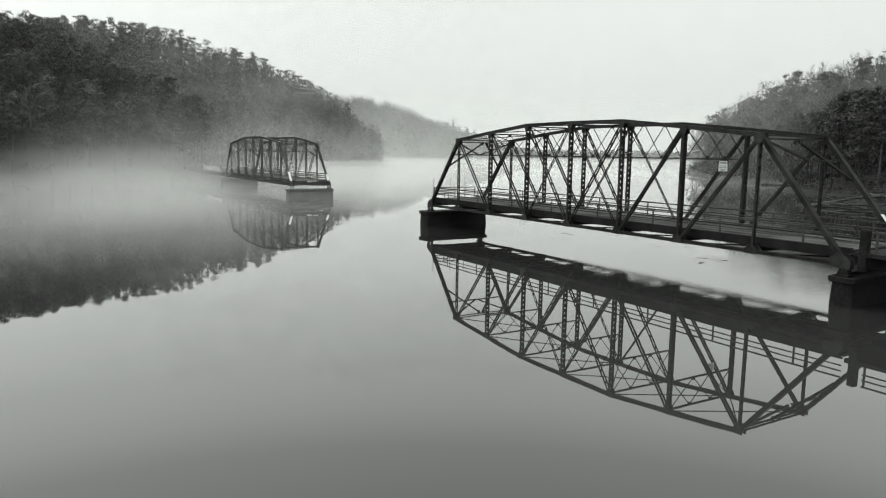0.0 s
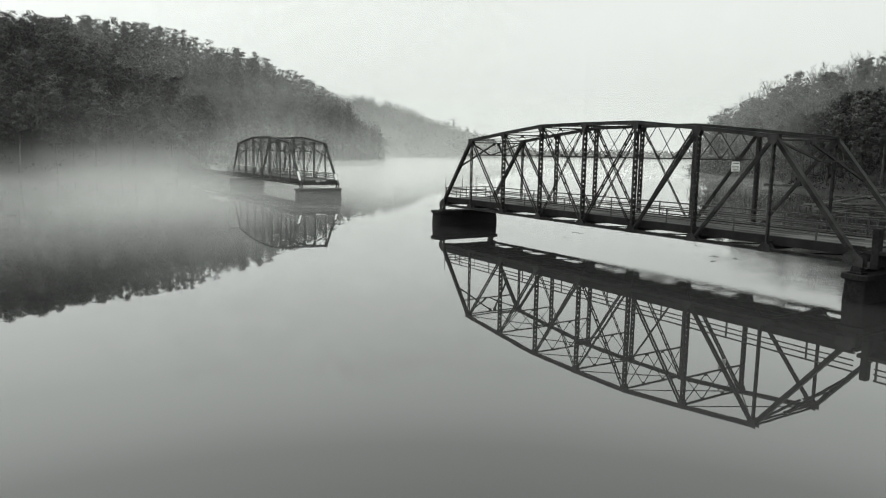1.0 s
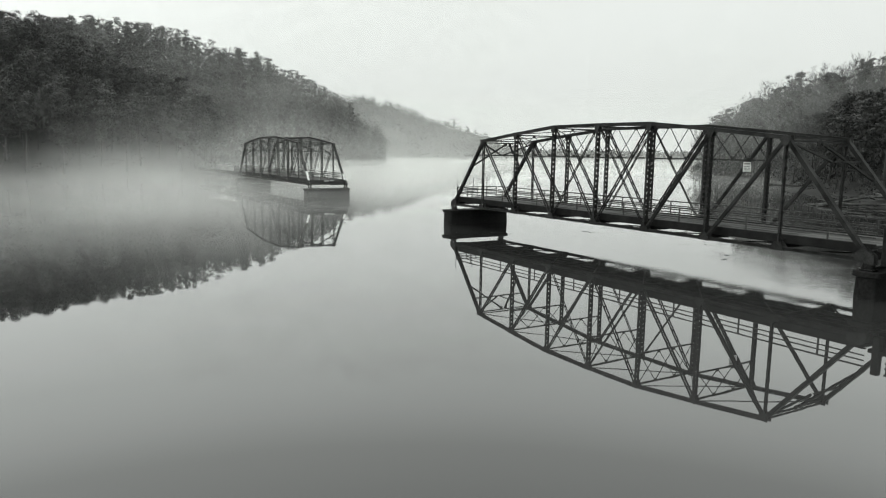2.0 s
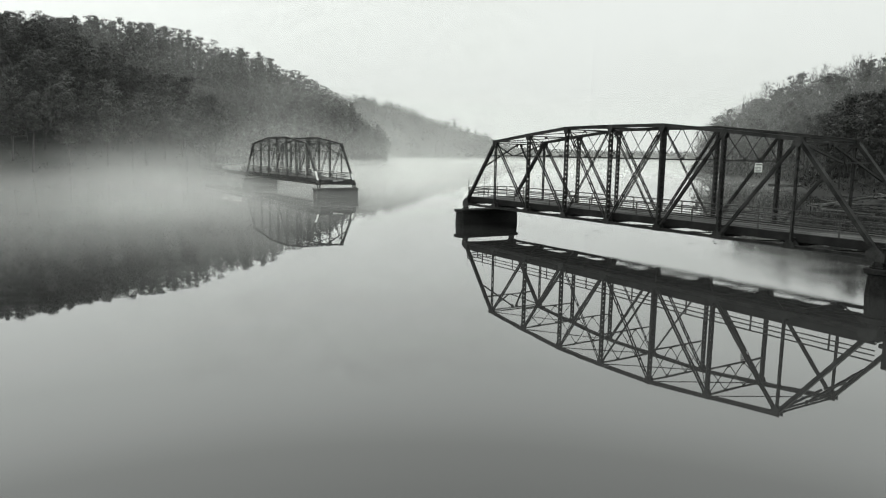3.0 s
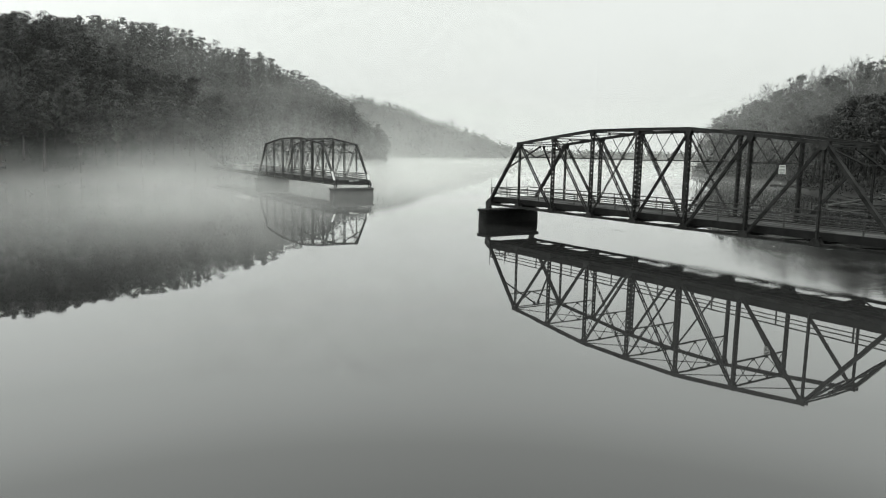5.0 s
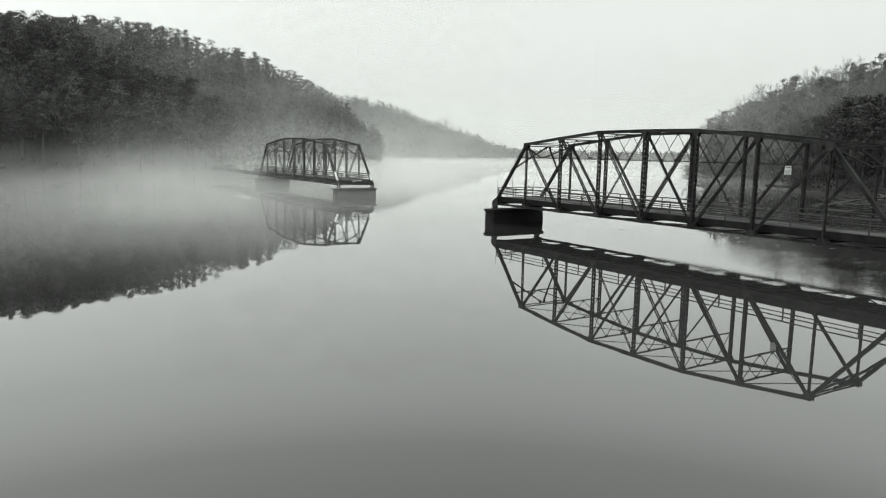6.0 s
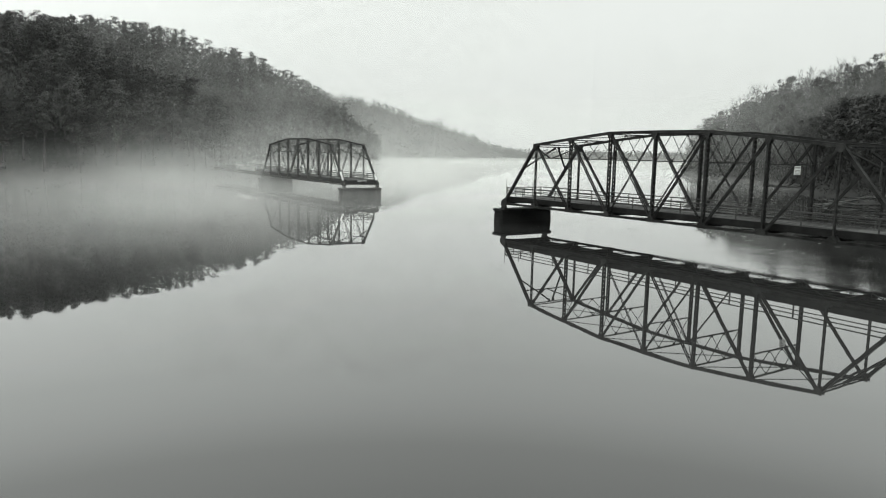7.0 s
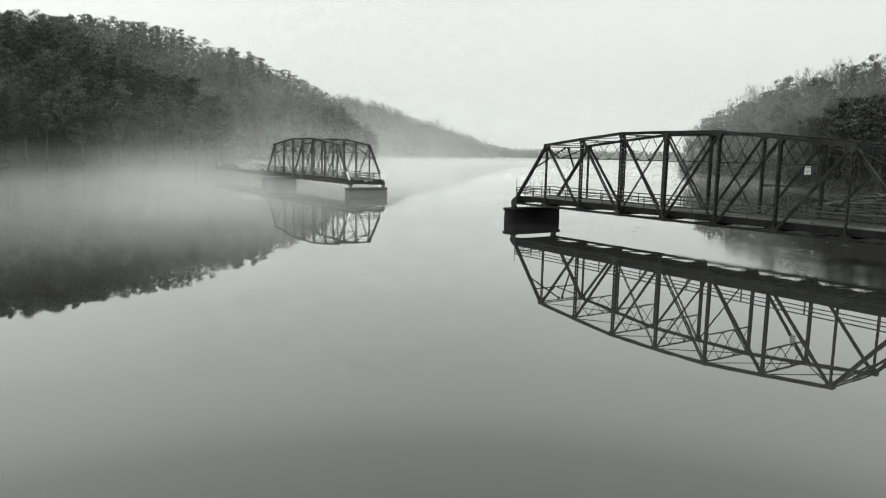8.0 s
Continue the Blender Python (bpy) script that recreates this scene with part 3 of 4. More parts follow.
barrier(bridge, SPAN + 0.32)
barrier(far_bridge, 0.1)
bm = bmesh.new()
block(bm, (2.5, -0.14, ZD - 0.32), (3.3, -0.02, ZD - 0.05), 0.06)
block(bm, (3.45, -0.13, ZD - 0.22), (4.3, -0.02, ZD - 0.03), 0.05)
part("slab_edge", bm, PALE_CONCRETE, far_bridge, "pale broken concrete at the deck's end")


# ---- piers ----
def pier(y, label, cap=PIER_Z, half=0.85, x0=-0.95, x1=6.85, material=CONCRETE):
    t = thing("bridge_pier", label, "pier", "bridge piers", pose(0, y, 0))
    def ring(bm, z, grow):
        pts = []
        r = half + grow
        for cx, a0 in ((x1 + grow - r * 0.35, -90), (x0 - grow + r * 0.35, 90)):
            for i in range(9):
                a = radians(a0 + i * 22.5)
                pts.append(bm.verts.new((cx + 0.35 * r * math.cos(a), r * math.sin(a), z)))
        return pts
    def loft(levels):
        bm = bmesh.new()
        rings = [ring(bm, z, g) for z, g in levels]
        k = len(rings[0])
        for a, b in zip(rings, rings[1:]):
            for i in range(k):
                bm.faces.new((a[i], a[(i + 1) % k], b[(i + 1) % k], b[i]))
        bm.faces.new(rings[0][::-1])
        bm.faces.new(rings[-1])
        return bm
    part("shaft", loft([(-4.0, 0.10), (0.0, 0.0), (cap - 0.32, -0.06)]), material, t)
    part("cap", loft([(cap - 0.32, 0.02), (cap - 0.26, 0.12), (cap - 0.03, 0.12), (cap, 0.09)]), material, t)
    return t


pier(SPAN + 0.15, "stained concrete pier under the bridge's broken end, backlit shade in its colour")
pier(-0.1, "stained concrete pier carrying the bridge and the approach span, backlit shade in its colour", half=0.62, x0=-0.55)
pier(FAR_Y - 0.15, "concrete pier standing in misty water, haze in its lighter colour", material=HAZED_CONCRETE)
pier(FAR_Y + SPAN + 0.2, "concrete pier fading into the mist, haze in its lighter colour", material=HAZED_CONCRETE)


# ---- approach spans ----
def approach(y0, y1, label, rail_material, parapet):
    t = thing("approach_span", label, "bridge", "approach spans")
    for x in (0.9, 2.4, 3.9, 5.4):
        bm = bmesh.new()
        block(bm, (x - 0.2, y0, ZD - 0.95), (x + 0.2, y1, ZD - 0.22), 0.03)
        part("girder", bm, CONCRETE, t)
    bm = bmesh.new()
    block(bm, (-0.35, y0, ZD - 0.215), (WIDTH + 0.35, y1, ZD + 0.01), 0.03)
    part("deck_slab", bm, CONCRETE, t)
    if parapet:
        for x in (-0.3, WIDTH + 0.02):
            bm = bmesh.new()
            block(bm, (x, y0 + 4, ZD + 0.012), (x + 0.28, y0 + 20, ZD + 1.05), 0.05)
            part("parapet", bm, PALE_CONCRETE, t)
            build_railing(t, x + 0.15, y0 + 20.4, y1 - 0.5, 2.75, rail_material)
    else:
        for x in (-0.15, WIDTH + 0.15):
            build_railing(t, x, y0 + 0.4, y1 - 1.0, 2.75, rail_material)
            bm = bmesh.new()
            block(bm, (x - 0.25, y1 - 0.65, ZD - 1.0), (x + 0.17, y1 - 0.23, ZD + 1.2), 0.08)
            part("end_pillar", bm, CONCRETE, t)
    return t


approach(-26.0, -0.55, "concrete girder approach span with steel railing", RAIL, False)
approach(FAR_Y + SPAN + 0.6, FAR_Y + SPAN + 45, "pale concrete approach span leading to the wooded bank", RAIL, True)

# ---- the sign on the sway frame ----
sign = thing("hanging_sign", "small white square sign with dark lines, hung in the bridge", "sign", m=pose(3.80, ny(6) - 0.12, STRUT_Z - 0.48))
bm = bmesh.new()
block(bm, (-0.44, -0.012, -0.34), (0.44, 0.012, 0.10), 0.008)
block(bm, (-0.40, -0.012, 0.102), (0.40, 0.012, 0.34), 0.008)
part("board", bm, SIGN_FACE, sign)
for x, z, w, h in ((0, 0.22, 0.66, 0.10), (-0.04, 0.02, 0.70, 0.055), (-0.2, -0.09, 0.32, 0.06), (0.2, -0.09, 0.22, 0.06), (0.0, -0.2, 0.62, 0.05), (-0.05, -0.29, 0.40, 0.04)):
    bm = bmesh.new()
    block(bm, (x - w / 2, -0.018, z - h / 2), (x + w / 2, -0.0125, z + h / 2))
    part("text_bar", bm, SIGN_INK, sign)
for x in (-0.22, 0.22):
    bm = bmesh.new()
    bar(bm, (x, 0.03, 0.2), (x, 0.03, 0.55), 0.03, 0.01)
    part("bracket", bm, STEEL_THIN, sign)


# ---- trees ----
def pine_crown(rng, height, limbs, per, size, base=0.42, reach=4.2, heart=8):
    """Flattened tufts of needles at the ends of uneven limbs, with gaps between them and a rounded top."""
    verts, faces = [], []
    middle = Vector((0, 0, height * (0.35 + 0.45 * base)))

    def leaf(p, u, v, z):
        i = len(verts)
        verts.extend((p - u * z * 0.7 - v * z * 0.5, p - u * z * 0.4 + v * z * 0.65, p + u * z))
        faces.append((i, i + 1, i + 2))

    def tuft(c, cr):
        for _ in range(heart):
            # the dense heart of the tuft, which shades what is below it
            p = c + Vector((rng.gauss(0, 0.3), rng.gauss(0, 0.3), rng.gauss(-0.15, 0.1))) * cr
            u = Vector((rng.gauss(0, 1), rng.gauss(0, 1), rng.gauss(0, 0.3))).normalized()
            leaf(p, u, u.cross(Vector((rng.gauss(0, 0.25), rng.gauss(0, 0.25), 1))).normalized(), 0.42 * cr)
        for _ in range(per):
            n = Vector((rng.gauss(0, 1), rng.gauss(0, 1), rng.gauss(0.35, 0.8))).normalized()
            p = c + Vector((n.x, n.y, n.z * 0.66)) * cr * rng.uniform(0.6, 1.15)
            n = (n * 0.8 + (p - middle).normalized() * 0.5 + Vector((rng.gauss(0, 0.3), rng.gauss(0, 0.3), rng.gauss(0.2, 0.3)))).normalized()
            u = n.cross(Vector((rng.gauss(0, 1), rng.gauss(0, 1), rng.gauss(0, 1)))).normalized()
            leaf(p, u, n.cross(u), size * rng.uniform(0.6, 1.45))

    for c in range(limbs):
        k = (c + rng.random()) / limbs
        s = base + (0.97 - base) * k
        r = reach * (0.25 + 0.75 * math.sin(math.pi * (0.24 + 0.7 * k))) * rng.uniform(0.35, 1.05)
        a = c * 2.4 + rng.uniform(-0.7, 0.7)
        way = Vector((math.cos(a), math.sin(a), 0))
        for f in (0.12, 0.55, 0.97):
            if f < 0.9 and rng.random() < 0.3:
                continue
            cr = rng.uniform(0.85, 1.5) * reach / 4.2 * (1.1 - 0.25 * k)
            tuft(way * r * f + Vector((rng.gauss(0, 0.3), rng.gauss(0, 0.3), height * s + 0.1 * r * f - 0.03 * r * r * f * k + rng.uniform(-0.4, 0.4))), cr)
    return verts, faces


def tube(verts, faces, a, b, r0, r1, sides=4):
    a, b, u, v = basis(a, b, (1, 0.3, 0.2))
    i = len(verts)
    for p, r in ((a, r0), (b, r1)):
        for k in range(sides):
            t = k * math.tau / sides
            verts.append(p + (u * math.cos(t) + v * math.sin(t)) * r)
    for k in range(sides):
        faces.append((i + k, i + (k + 1) % sides, i + sides + (k + 1) % sides, i + sides + k))


def pine_trunk(rng, height, limbs=9):
    verts, faces = [], []
    p, lean = Vector((0, 0, -0.8)), Vector((rng.uniform(-0.3, 0.3), rng.uniform(-0.3, 0.3), 0))
    for i in range(5):
        q = Vector((lean.x * (i + 1) / 5, lean.y * (i + 1) / 5, height * 0.97 * (i + 1) / 5))
        tube(verts, faces, p, q, 0.28 * (1 - i / 5.6), 0.28 * (1 - (i + 1) / 5.6), 5)
        p = q
    for i in range(limbs):
        z = height * rng.uniform(0.3, 0.9)
        a = rng.uniform(0, math.tau)
        tube(verts, faces, Vector((0, 0, z)), Vector((3.2 * math.cos(a), 3.2 * math.sin(a), z + rng.uniform(0, 1.0))), 0.08, 0.03, 3)
    return verts, faces


def bare_tree(rng, height, fine=True):
    """Trunk mesh and branch mesh of a leafless tree."""
    tv, tf, bv, bf = [], [], [], []
    p, d = Vector((0, 0, -0.8)), Vector((rng.uniform(-0.08, 0.08), rng.uniform(-0.08, 0.08), 1))
    stems = []
    for i in range(5):
        q = p + d * (height * 0.75 + 0.8) / 5 + Vector((rng.uniform(-0.2, 0.2), rng.uniform(-0.2, 0.2), 0))
        tube(tv, tf, p, q, 0.17 * (1 - i / 6), 0.17 * (1 - (i + 1) / 6), 5)
        if i >= 2:
            stems.append((q, p))
        p = q

    def grow(base, way, length, r, depth):
        bend = (way + Vector((rng.uniform(-0.2, 0.2), rng.uniform(-0.2, 0.2), rng.uniform(0.0, 0.25)))).normalized()
        mid = base + way * length * 0.5
        end = mid + bend * length * 0.5
        if depth == 2:
            tube(bv, bf, base, mid, r, r * 0.75, 3)
            tube(bv, bf, mid, end, r * 0.75, r * 0.45, 3)
        else:
            mid = base.lerp(end, 0.5)
            tube(bv, bf, base, end, r, r * 0.45, 3)
        for i in range(4 if depth or not fine else 6):
            s = rng.uniform(0.25, 1.0)
            at = base.lerp(mid, s * 2) if s < 0.5 else mid.lerp(end, s * 2 - 1)
            side = Vector((rng.gauss(0, 1), rng.gauss(0, 1), rng.gauss(0.5, 0.6))).normalized()
            out = (bend * 0.9 + side * 0.75).normalized()
            if depth > 0:
                if fine or i < 3:
                    grow(at, out, length * rng.uniform(0.42, 0.65), max(r * 0.5, 0.018), depth - 1)
            else:
                u = out.orthogonal().normalized() * (0.034 if fine else 0.045)
                k = len(bv)
                bv.extend((at - u, at + u, at + out * length * rng.uniform(0.5, 0.9)))
                bf.append((k, k + 1, k + 2))

    for n_, (q, p0) in enumerate(stems):
        for i in range(3):
            a = rng.uniform(0, math.tau)
            at = p0.lerp(q, rng.random())
            way = Vector((math.cos(a), math.sin(a), rng.uniform(0.35, 0.9) + 0.15 * n_)).normalized()
            grow(at, way, height * rng.uniform(0.20, 0.34) * (1.05 - 0.12 * n_), 0.06, 2)
    grow(p, d.normalized(), height * 0.25, 0.06, 2)
    return tv, tf, bv, bf


def mesh_of(name, verts, faces, material):
    me = bpy.data.meshes.new(name)
    me.from_pydata([tuple(v) for v in verts], [], faces)
    me.materials.append(material)
    return me


PINE_H, BARE_H = 21.0, 17.5
rng = random.Random(7)
PINES = []
for i in range(8):
    base = (0.30, 0.42, 0.52, 0.36, 0.46, 0.24, 0.5, 0.58)[i]
    reach = (4.0, 4.6, 3.8, 4.8, 3.6, 3.4, 4.4, 4.9)[i]
    PINES.append((mesh_of("trunk", *pine_trunk(rng, PINE_H), BARK), mesh_of("crown", *pine_crown(rng, PINE_H, int(36 * (1.1 - base)), 48, 0.25, base, reach), NEEDLES)))
BARES = []
for i in range(5):
    tv, tf, bv, bf = bare_tree(rng, BARE_H)
    BARES.append((mesh_of("trunk", tv, tf, BARK), mesh_of("crown", bv, bf, PALE_BARK)))


def plant_spots():
    """Where the visible slopes carry trees: (distance, x, y, z, kind)."""
    r = random.Random(21)
    spots = []
    cells = {}
    def free(x, y, gap):
        cx, cy = int(x // 8), int(y // 8)
        for i in (-1, 0, 1):
            for j in (-1, 0, 1):
                for px, py in cells.get((cx + i, cy + j), ()):
                    if (px - x) ** 2 + (py - y) ** 2 < gap * gap:
                        return False
        cells.setdefault((cx, cy), []).append((x, y))
        return True
    for _ in range(22000):
        if r.random() < 0.7:
            x, y = r.uniform(-170, 215), r.uniform(120, 500)
            left = True
        else:
            x, y = r.uniform(30, 330), r.uniform(-40, 290)
            left = False
        z = ground_height(x, y)
        if z < 0.6:
            continue
        v = Vector((x, y, 0)) - STATION
        ahead, across = v.dot(VIEW), v.dot(SIDE)
        if ahead < 40 or abs(across) > ahead * 0.74 + 14:
            continue
        if left and ahead < 60 or x < 108 and y > 22 and not left:
            continue
        if not free(x, y, 4.3 if ahead < 300 else 4.7):
            continue
        wood = 1.15 * noise.noise(Vector((x * 0.026, y * 0.026, 4.2)))
        if left:
            bias = 0.5 if ahead < 285 else 0.48
        else:
            bias = max(-1.0, 0.5 - max(0.0, (ahead - 140) / 90))
        if left and z < 5:
            bias -= 0.05
        if math.hypot(x - 50, y - 425) < 24:
            bias = -0.6
        if not left and ahead > 265:
            bias = -0.7
        kind = "pine" if wood + r.uniform(-0.28, 0.28) + bias > 0 else "bare"
        spots.append((ahead + 0.3 * abs(across), x, y, z, kind, left))
    return sorted(spots)


SPOTS = plant_spots()


def plant_trees():
    r = random.Random(5)
    made = {"pine": 0, "bare": 0}
    rest = []
    for d, x, y, z, kind, left in SPOTS:
        if made[kind] >= 280:
            rest.append((x, y, z, kind))
            continue
        made[kind] += 1
        trunk, crown = r.choice(PINES if kind == "pine" else BARES)
        s = r.uniform(0.8, 1.15) if kind == "pine" else r.uniform(0.7, 1.15)
        if not left and d < 230:
            s *= 0.88
        m = pose(x, y, z, r.uniform(-3, 3), r.uniform(-3, 3), r.uniform(0, 360)) @ Matrix.Diagonal((s * r.uniform(0.9, 1.15), s * r.uniform(0.9, 1.15), s, 1))
        if kind == "pine":
            t = tagged(new("pine_tree", trunk), label="dark shaggy pine on the wooded lake shore", category="tree", group="shore pines")
        else:
            t = tagged(new("bare_tree", trunk), label="leafless grey tree on the wooded lake shore", category="tree", group="shore bare trees")
        t.matrix_basis = m
        c = new("crown", crown)
        c.parent = t
    return rest


def joined_wood(name, spots, models, material, label, low=0.75, high=1.15, seed=3):
    """Many trees in one mesh."""
    if not spots:
        return
    r = random.Random(seed)
    ready = []
    for verts, faces in models:
        tris = []
        for f in faces:
            tris.append(f[:3])
            if len(f) == 4:
                tris.append((f[0], f[2], f[3]))
        ready.append((np.array([tuple(v) for v in verts]), np.array(tris)))
    vs, fs, n = [], [], 0
    for x, y, z in spots:
        v, f = r.choice(ready)
        a, s = r.uniform(0, math.tau), r.uniform(low, high)
        rot = np.array(((math.cos(a), -math.sin(a), 0), (math.sin(a), math.cos(a), 0), (0, 0, 1))) * s
        vs.append(v @ rot.T + np.array((x, y, z)))
        fs.append(f + n)
        n += len(v)
    v, f = np.concatenate(vs), np.concatenate(fs)
    me = bpy.data.meshes.new(name)
    me.from_pydata(v.tolist(), [], f.tolist())
    me.materials.append(material)
    tagged(new(name, me), label=label, category="woods", kind="stuff")


REST = plant_trees()
r2 = random.Random(11)
far_pines = []
for i in range(5):
    far_pines.append(pine_crown(r2, PINE_H, 22, 12, 0.42, r2.uniform(0.08, 0.34), r2.uniform(3.9, 5.0), 5))
far_stems = [pine_trunk(r2, PINE_H, 3) for i in range(3)]
far_bares = []
for i in range(4):
    tv, tf, bv, bf = bare_tree(r2, BARE_H, fine=False)
    n_ = len(tv)
    far_bares.append((tv + bv, tf + [tuple(k + n_ for k in f) for f in bf]))
hill_pines = [(x, y, z) for x, y, z, k in REST if k == "pine"]
for i in range(12):
    joined_wood("far_pine_wood", hill_pines[i::12], far_pines, NEEDLES, "dark pine crowns high on the misty hillside", 0.85, 1.15, seed=30 + i)
joined_wood("far_pine_stems", [(x, y, z) for x, y, z, k in REST if k == "pine"], far_stems, BARK, "pine trunks high on the misty hillside")
joined_wood("far_bare_wood", [(x, y, z) for x, y, z, k in REST if k == "bare"], far_bares, PALE_BARK, "leafless grey trees high on the misty hillside")


def undergrowth():
    """Low brush that covers the slopes under the trees."""
    r = random.Random(31)
    spots = []
    for _ in range(30000):
        if r.random() < 0.65:
            x, y = r.uniform(-170, 200), r.uniform(120, 500)
        else:
            x, y = r.uniform(30, 320), r.uniform(-40, 280)
        z = ground_height(x, y)
        if z < 0.3:
            continue
        v = Vector((x, y, 0)) - STATION
        if v.dot(VIEW) < 40 or abs(v.dot(SIDE)) > v.dot(VIEW) * 0.7 + 10 or 30 < x < 96 and y < 100:
            continue
        spots.append((x, y, z))
    models = []
    for i in range(4):
        verts, faces = [], []
        for _ in range(34):
            p = Vector((r.gauss(0, 1.2), r.gauss(0, 1.2), abs(r.gauss(0.7, 0.8))))
            u = Vector((r.gauss(0, 1), r.gauss(0, 1), r.gauss(0.4, 1))).normalized()
            w = u.orthogonal().normalized()
            z = r.uniform(0.15, 0.45)
            k = len(verts)
            verts += [p - u * z - w * z * 0.3, p - u * z * 0.6 + w * z * 0.4, p + u * z]
            faces.append((k, k + 1, k + 2))
        models.append((verts, faces))
    joined_wood("undergrowth", spots[:6500], models, BRUSH, "low dark brush under the trees", 0.7, 1.5)


undergrowth()


def distant_woods():
    r = random.Random(41)
    models = [pine_crown(r, 11.0, 4, 4, 0.8, 0.15, 3.8, 6) for i in range(5)]
    spots = []
    tries = 0
    while len(spots) < 6000 and tries < 90000:
        tries += 1
        x, y = r.uniform(100, 1300), r.uniform(560, 960)
        z = ground_height(x, y)
        if z < 0.5:
            continue
        v = Vector((x, y, 0)) - STATION
        if abs(v.dot(SIDE)) > v.dot(VIEW) * 0.72:
            continue
        spots.append((x, y, z - r.uniform(2.0, 4.5)))
    joined_wood("distant_woods", spots, models, FAR_WOOD, "distant wooded hills beyond the lake, pale with haze", 0.8, 1.25)


distant_woods()


# ---- driftwood on the bank, log-shaped mud strips and specks on the water ----
def log_thing(x, y, heading, length, r, tilt, lift, bent):
    rr = random.Random(int(x * 37 + y * 11))
    verts, faces = [], []
    p, w = Vector((0, 0, 0)), Vector((1, 0, 0))
    for i in range(7):
        for k in range(7):
            a = k * math.tau / 7
            g = r * (1 - 0.11 * i) * rr.uniform(0.85, 1.15)
            verts.append(p + Vector((rr.uniform(-0.05, 0.05), g * math.cos(a), g * math.sin(a))))
        p = p + (w + Vector((0, bent * rr.uniform(-1, 1), bent * rr.uniform(-0.5, 0.5)))) * length / 6
    for i in range(6):
        for k in range(7):
            faces.append((i * 7 + k, i * 7 + (k + 1) % 7, i * 7 + 7 + (k + 1) % 7, i * 7 + 7 + k))
    faces += [tuple(range(6, -1, -1)), tuple(range(42, 49))]
    ob = new("driftwood_log", mesh_of("driftwood_log", verts, faces, DRIFTWOOD))
    z = max(ground_height(x, y), 0.0) + r * 0.7 + lift
    ob.matrix_basis = pose(x, y, z, 0, -tilt, heading)
    tagged(ob, label="bleached driftwood log on the bank; four outlying ones stand for mud strips", category="log", group="driftwood logs")


rl = random.Random(17)
log_thing(69.5, 45.2, -12, 17.0, 0.26, 6, 0.0, 0.05)
log_thing(70.5, 43.6, -30, 12.0, 0.17, 2, 0.05, 0.08)
# four long logs added in place of pale mud strips at the water's edge
for x, y, heading, length in ((140, 103, -64, 10), (139, 99, -60, 7), (126, 84, -72, 13), (128, 80, -70, 9)):
    log_thing(x, y, heading, length, 0.3, 0, 0.0, 0.03)
for i in range(84):
    f = rl.random() ** 0.8
    x, y = 73 + 24 * f + rl.uniform(-2, 2), 43.0 - 6 * f + rl.gauss(0, 1.2 + 1.6 * f)
    log_thing(x, y, rl.choice((0, 180)) + rl.gauss(-20, 26), rl.uniform(2.0, 7), rl.uniform(0.06, 0.2), rl.uniform(-3, 12), rl.uniform(0, 0.25 + 1.3 * f), 0.16)

for i in range(22):
    x, y = rl.uniform(4, 22), rl.uniform(12, 34)
    bm = bmesh.new()
    n_ = rl.randint(2, 4)
    for k in range(n_):
        c = Vector((rl.uniform(-0.35, 0.35), rl.uniform(-0.12, 0.12), 0.012))
        pts = [bm.verts.new(c + Vector((rl.uniform(0.08, 0.2) * math.cos(a_), rl.uniform(0.05, 0.1) * math.sin(a_), 0.02 * math.sin(3 * a_ + k)))) for a_ in np.linspace(0, 5.4, 7)]
        bm.faces.new(pts)
    o_ = part("floating_leaves", bm, LEAF_LITTER, m=pose(x, y, 0.004, 0, 0, rl.uniform(0, 180)))
    tagged(o_, label="small raft of dead leaves floating on the water", category="leaves", group="floating leaves")


# ---- power pylon on the far hill ----
pylon = thing("power_pylon", "distant steel lattice power pylon on the far shore", "pylon", m=pose(515, 884, ground_height(515, 884) - 4))
bm = bmesh.new()
for sx in (-1, 1):
    for sy in (-1, 1):
        bar(bm, (sx * 3.5, sy * 3.5, -1), (sx * 0.7, sy * 0.7, 44), 0.26, 0.26)
for i in range(8):
    z0, z1 = i * 5.3, (i + 1) * 5.3
    w0, w1 = 3.5 - 2.8 * z0 / 44, 3.5 - 2.8 * z1 / 44
    for sy in (-1, 1):
        bar(bm, (-w0, sy * w0, z0), (w1, sy * w1, z1), 0.14, 0.14)
        bar(bm, (w0, sy * w0, z0), (-w1, sy * w1, z1), 0.14, 0.14)
part("mast", bm, STEEL, pylon)
for z, w in ((44, 9), (38, 11)):
    bm = bmesh.new()
    bar(bm, (-w, 0, z), (w, 0, z), 0.45, 0.45, side=(0, 0, 1))
    bar(bm, (-w, 0, z), (0, 0, z + 2.2), 0.2, 0.2, side=(0, 1, 0))
    bar(bm, (w, 0, z), (0, 0, z + 2.2), 0.2, 0.2, side=(0, 1, 0))
    part("cross_arm", bm, STEEL, pylon)


